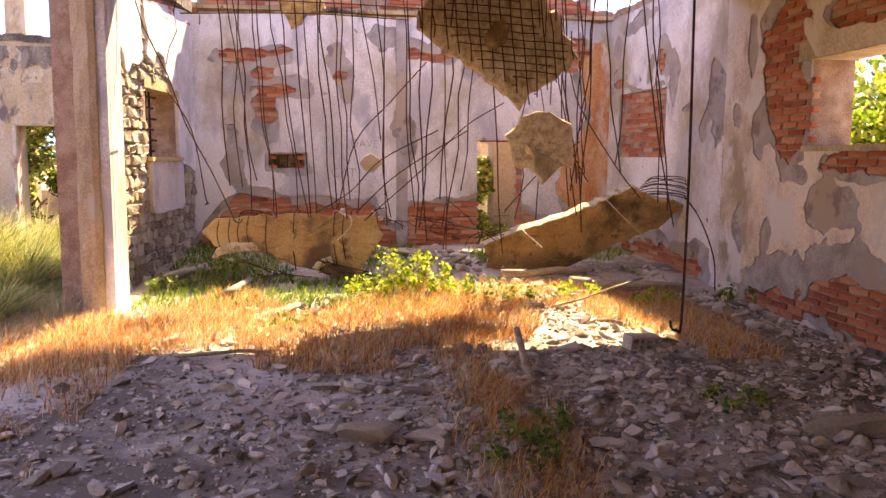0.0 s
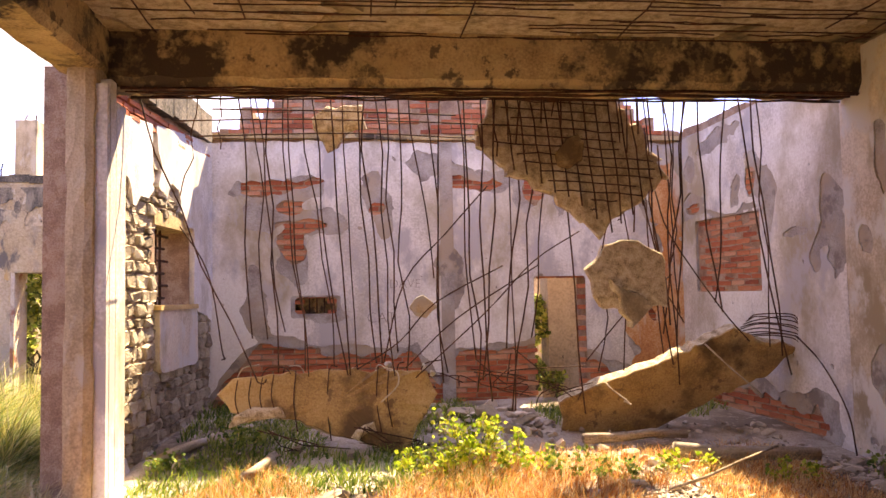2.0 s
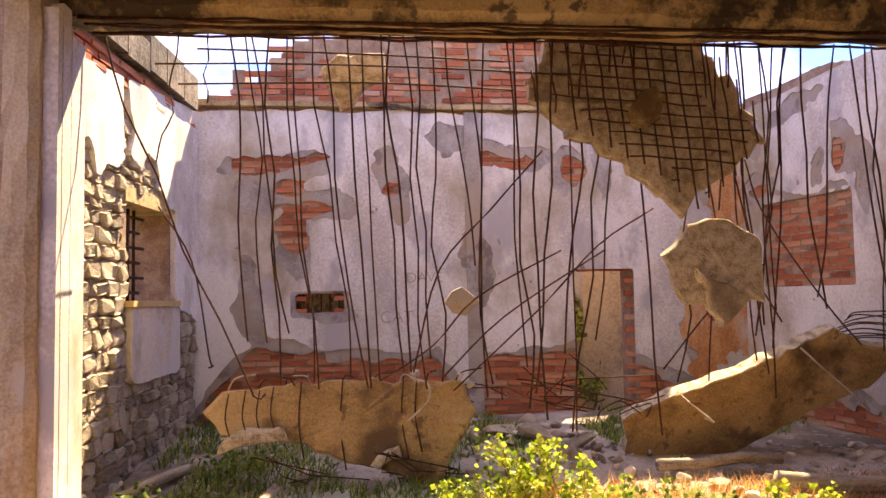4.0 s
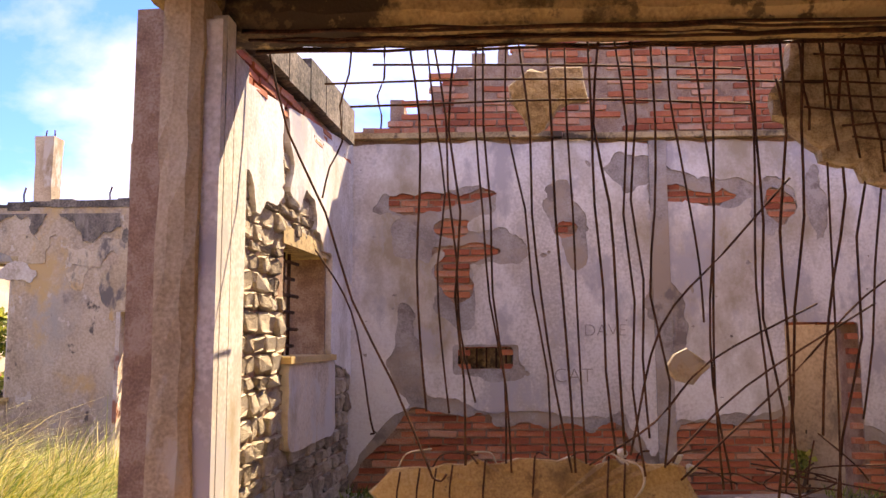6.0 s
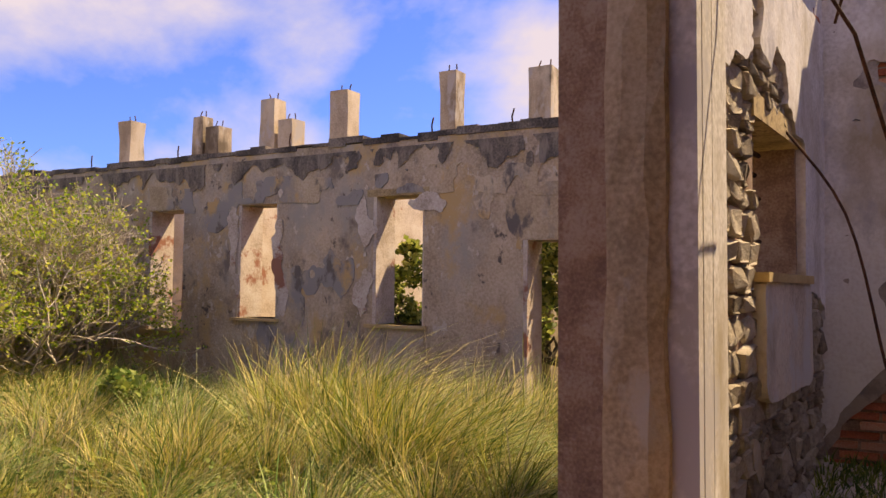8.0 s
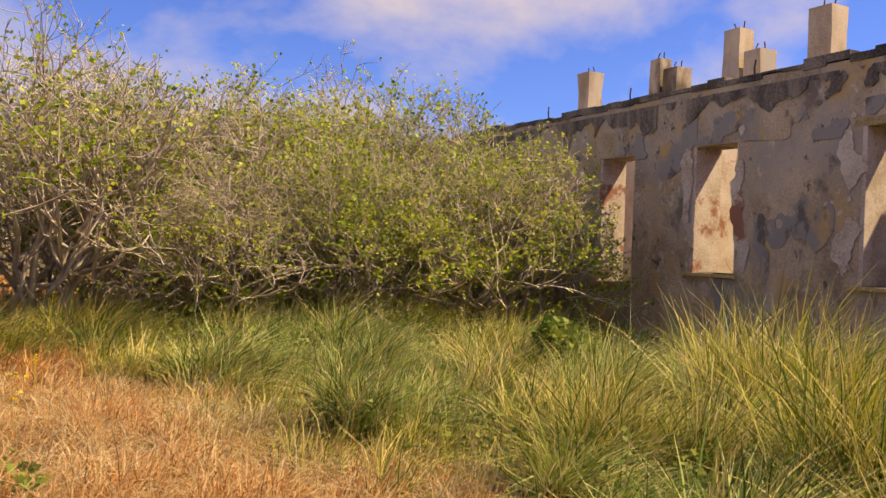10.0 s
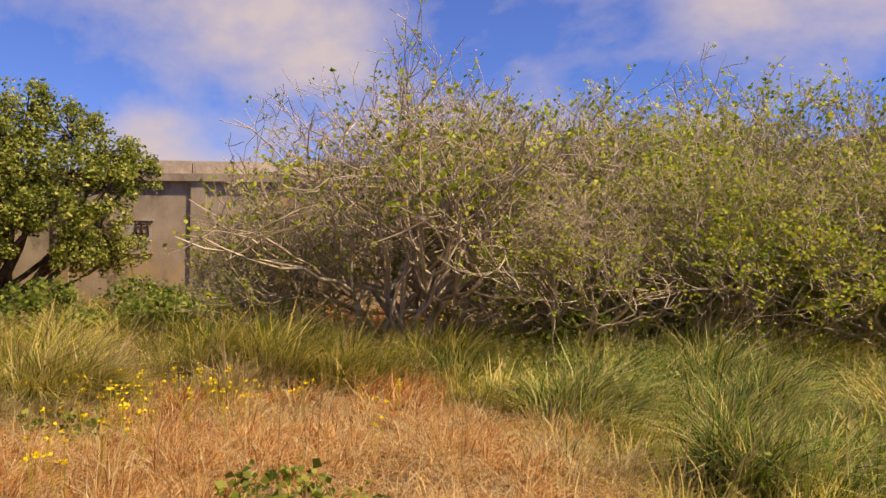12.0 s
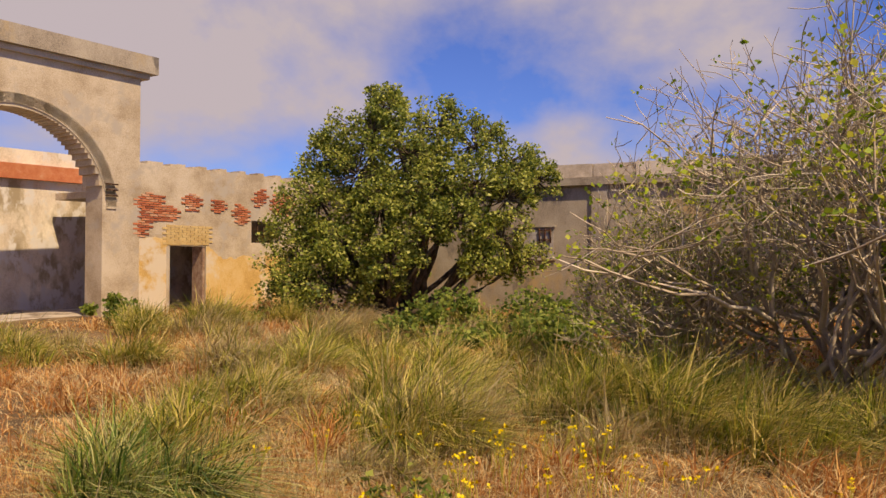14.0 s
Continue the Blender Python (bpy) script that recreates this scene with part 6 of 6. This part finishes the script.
leafy_tree("tree", 7.6, 12.2, 4.4, 2.0, 5000, "leafy tree behind the side wall", 207, 12, 0.13)
leafy_tree("ivy_bush", 2.05, 12.8, 2.0, 0.42, 4000, "dark ivy beyond the doorway", 208, 22, 0.07, 0.0)
for i, (x, y, h, r) in enumerate(((-19.5, -1.0, .9, 1.3), (-18.8, 1.0, .9, 1.3), (-20.5, 2.2, 1.1, 1.4), (-17.6, 2.6, .8, 1.1), (-21.0, -6.0, 1.0, 1.2), (-17.0, 0.0, .7, 1.0), (-19.0, 3.6, .9, 1.2), (-15.6, 2.2, .8, 1.0), (-18.0, -9.0, 1.0, .8), (-16.6, 3.8, .9, 1.0), (-8.6, 10.6, .7, .7), (-12.2, 8.2, .7, .8))):
    leafy_tree("shrub", x, y, h, r, 1500, "low leafy green shrub in the grass", 220 + i, 7, 0.09, 0.0, WEED, "shrubs in the yard")


def weed_plant(x, y, h, n, label, seed, mat=WEED):
    r = random.Random(seed)
    ob = tagged(new("weed", None), label, "weed", "weeds in the room")
    vs, fs, tips = branch_tree(r, (x, y, gz(x, y) - 0.02), n, h, 0.3, 1, radius=0.005, up=1.0)
    tagged(mesh_object("stalk", vs, fs, GREEN, ob), kind="stuff")
    pts = [(p.x + r.gauss(0, .03), p.y + r.gauss(0, .03), p.z + r.gauss(0, .02)) for p, _ in tips for _ in range(3)]
    tagged(leaves("leafage", pts, 0.042, mat, ob, seed), kind="stuff")


for i, (x, y, h, n) in enumerate(((.62, 8.45, .62, 9), (.85, 8.35, .45, 7), (.4, 8.3, .35, 7), (.2, 8.25, .3, 6), (1.05, 8.2, .3, 6), (3.03, 7.55, .28, 5), (2.39, 8.0, .3, 5), (1.75, 7.9, .25, 4), (-.55, 7.1, .2, 4), (-1.9, 8.6, .25, 5), (-1.4, 9.3, .3, 5), (.9, 3.9, .22, 6), (1.05, 4.3, .2, 6), (2.5, 4.8, .16, 5), (4.0, 7.7, .3, 4), (1.4, 8.1, .4, 4))):
    weed_plant(x, y, h, n, "bright green leafy weed growing through the rubble", 300 + i, FIGLEAF if i < 7 else WEED)


for i, (x, y, h, n) in enumerate(((-7.3, 5.75, .42, 7), (-7.1, 6.1, .3, 5), (-9.0, 3.9, .35, 6), (-7.9, 2.9, .35, 6))):
    r = random.Random(350 + i)
    ob = tagged(new("weed", None), "broad-leaved green weed standing in dry grass", "weed", "broad-leaved weeds in the yard")
    vs, fs, tips = branch_tree(r, (x, y, gz(x, y) - 0.02), n, h, 0.5, 1, radius=0.006, up=0.8)
    tagged(mesh_object("stalk", vs, fs, GREEN, ob), kind="stuff")
    tagged(leaves("leafage", [(p.x + r.gauss(0, .04), p.y + r.gauss(0, .04), p.z + r.gauss(0, .03)) for p, _ in tips for _ in range(2)], 0.062, WEED, ob, 350 + i), kind="stuff")


def flower_plants(spots):
    for i, (x, y) in enumerate(spots):
        r = random.Random(400 + i)
        ob = tagged(new("wildflower", None), "small yellow wildflower on thin green stems", "flower", "yellow wildflowers in the grass")
        z = gz(x, y)
        heads = []
        for k in range(4):
            hx, hy, hz = x + r.gauss(0, .07), y + r.gauss(0, .07), z + r.uniform(.25, .42)
            vs, fs = tube([(x, y, z), ((x + hx) / 2, (y + hy) / 2, z + hz * .4), (hx, hy, hz)], 0.0025, 4)
            mesh_object("stem", vs, fs, GREEN, ob)
            heads += [(hx + r.gauss(0, .008), hy + r.gauss(0, .008), hz) for _ in range(6)]
        tagged(leaves("petal", heads, 0.022, FLOWER, ob, 400 + i), kind="stuff")


rf = random.Random(5)
flower_plants([(rf.gauss(-9.2, .9), rf.gauss(4.6, .7)) for _ in range(26)] + [(rf.gauss(-10.0, .5), rf.gauss(4.2, .5)) for _ in range(10)])

# ---- bricks and stones of the walls, piece by piece ----
brick_courses(BACK, lambda U, V: (back_grey(U, V) < 0.12) & (V > 0.25) & (V < 3.6), 0.1, BACK.length - 0.05, 0.25, 3.6, 0.006, wall_back, 300, [DOOR_B, VENT])
brick_courses(BACK, lambda U, V: (V < np.array([[back_top(float(U[0, 0])) - 0.03]])) & (rough_noise(U, V, 0.6, 66) > 0.36), 0.1, BACK.length - 0.1, 3.72, 4.8, 0.014, wall_back, 0)
brick_courses(RIGHT, lambda U, V: np.ones_like(U, bool), RWIN[0] + 0.1, RWIN[1] - 0.05, RWIN[2], RWIN[3] - 0.03, 0.0, wall_right, 110)
brick_courses(RIGHT, lambda U, V: holes(right_bricks, 63)(U, V) < 0.12, 0.1, 2.85, 0.1, 3.6, 0.006, wall_right, 180, [RWIN])
brick_courses(RIGHT_NEAR, lambda U, V: holes(near_bricks, 71)(U, V) < 0.12, 0.1, 6.3, 0.05, 3.8, 0.006, wall_near, 300, [NWIN, (1.35, 3.55, 2.5, 2.76)])
brick_courses(LEFT, lambda U, V: rough_noise(U, V, 0.5, 67) > 0.3, 0.12, 3.0, 3.33, 3.56, 0.04, wall_left, 60)

STONE_MESHES = []
for k in range(8):
    r = np.random.default_rng(70 + k)
    ring = [(math.cos(t) * (1 + r.normal(0, .12)), math.sin(t) * (1 + r.normal(0, .12))) for t in np.linspace(0.3, 2 * math.pi + 0.3, 8, endpoint=False)]
    ring = [(max(-.5, min(.5, x * 0.74)), max(-.5, min(.5, z * 0.74))) for x, z in ring]
    vs = [(x, -0.06, z) for x, z in ring] + [(x * .98, 0.010 + r.normal(0, .006), z * .97) for x, z in ring] + [(x * .84, 0.022 + r.normal(0, .008), z * .82) for x, z in ring]
    fs = [[a * 8 + i, a * 8 + (i + 1) % 8, a * 8 + 8 + (i + 1) % 8, a * 8 + 8 + i] for a in (0, 1) for i in range(8)] + [[16 + i for i in range(8)]]
    me = bpy.data.meshes.new("stone")
    me.from_pydata(vs, [], fs)
    me.materials.append(STONE)
    STONE_MESHES.append(me)
face = Matrix((LEFT.u, LEFT.n, Vector((0, 0, 1)))).transposed().to_4x4()
v, count = 0.15, 0
while v < 3.0:
    h = RNG.uniform(0.07, 0.17)
    u = 0.05 + RNG.uniform(0, 0.1)
    while u < LEFT.length - 0.05:
        w = RNG.uniform(0.09, 0.26)
        hh = h * RNG.uniform(0.8, 1.15)
        cu, cv = u + w / 2, v + h / 2
        if not (1.22 < cu < 2.38 and 1.6 < cv < 2.55) and left_coat(np.array([[cu]]), np.array([[cv]]))[0, 0] < 0.1 and count < 300:
            b = new("stone", STONE_MESHES[int(RNG.integers(8))])
            b.parent = wall_left
            b.matrix_basis = Matrix.Translation(LEFT.at(cu, cv, RNG.uniform(-0.01, 0.02))) @ face @ pose(0, 0, 0, RNG.normal(0, 3), RNG.normal(0, 4), RNG.normal(0, 3)) @ Matrix.Diagonal((w * 0.98, 1, hh * 0.98, 1))
            count += 1
        u += w
    v += h
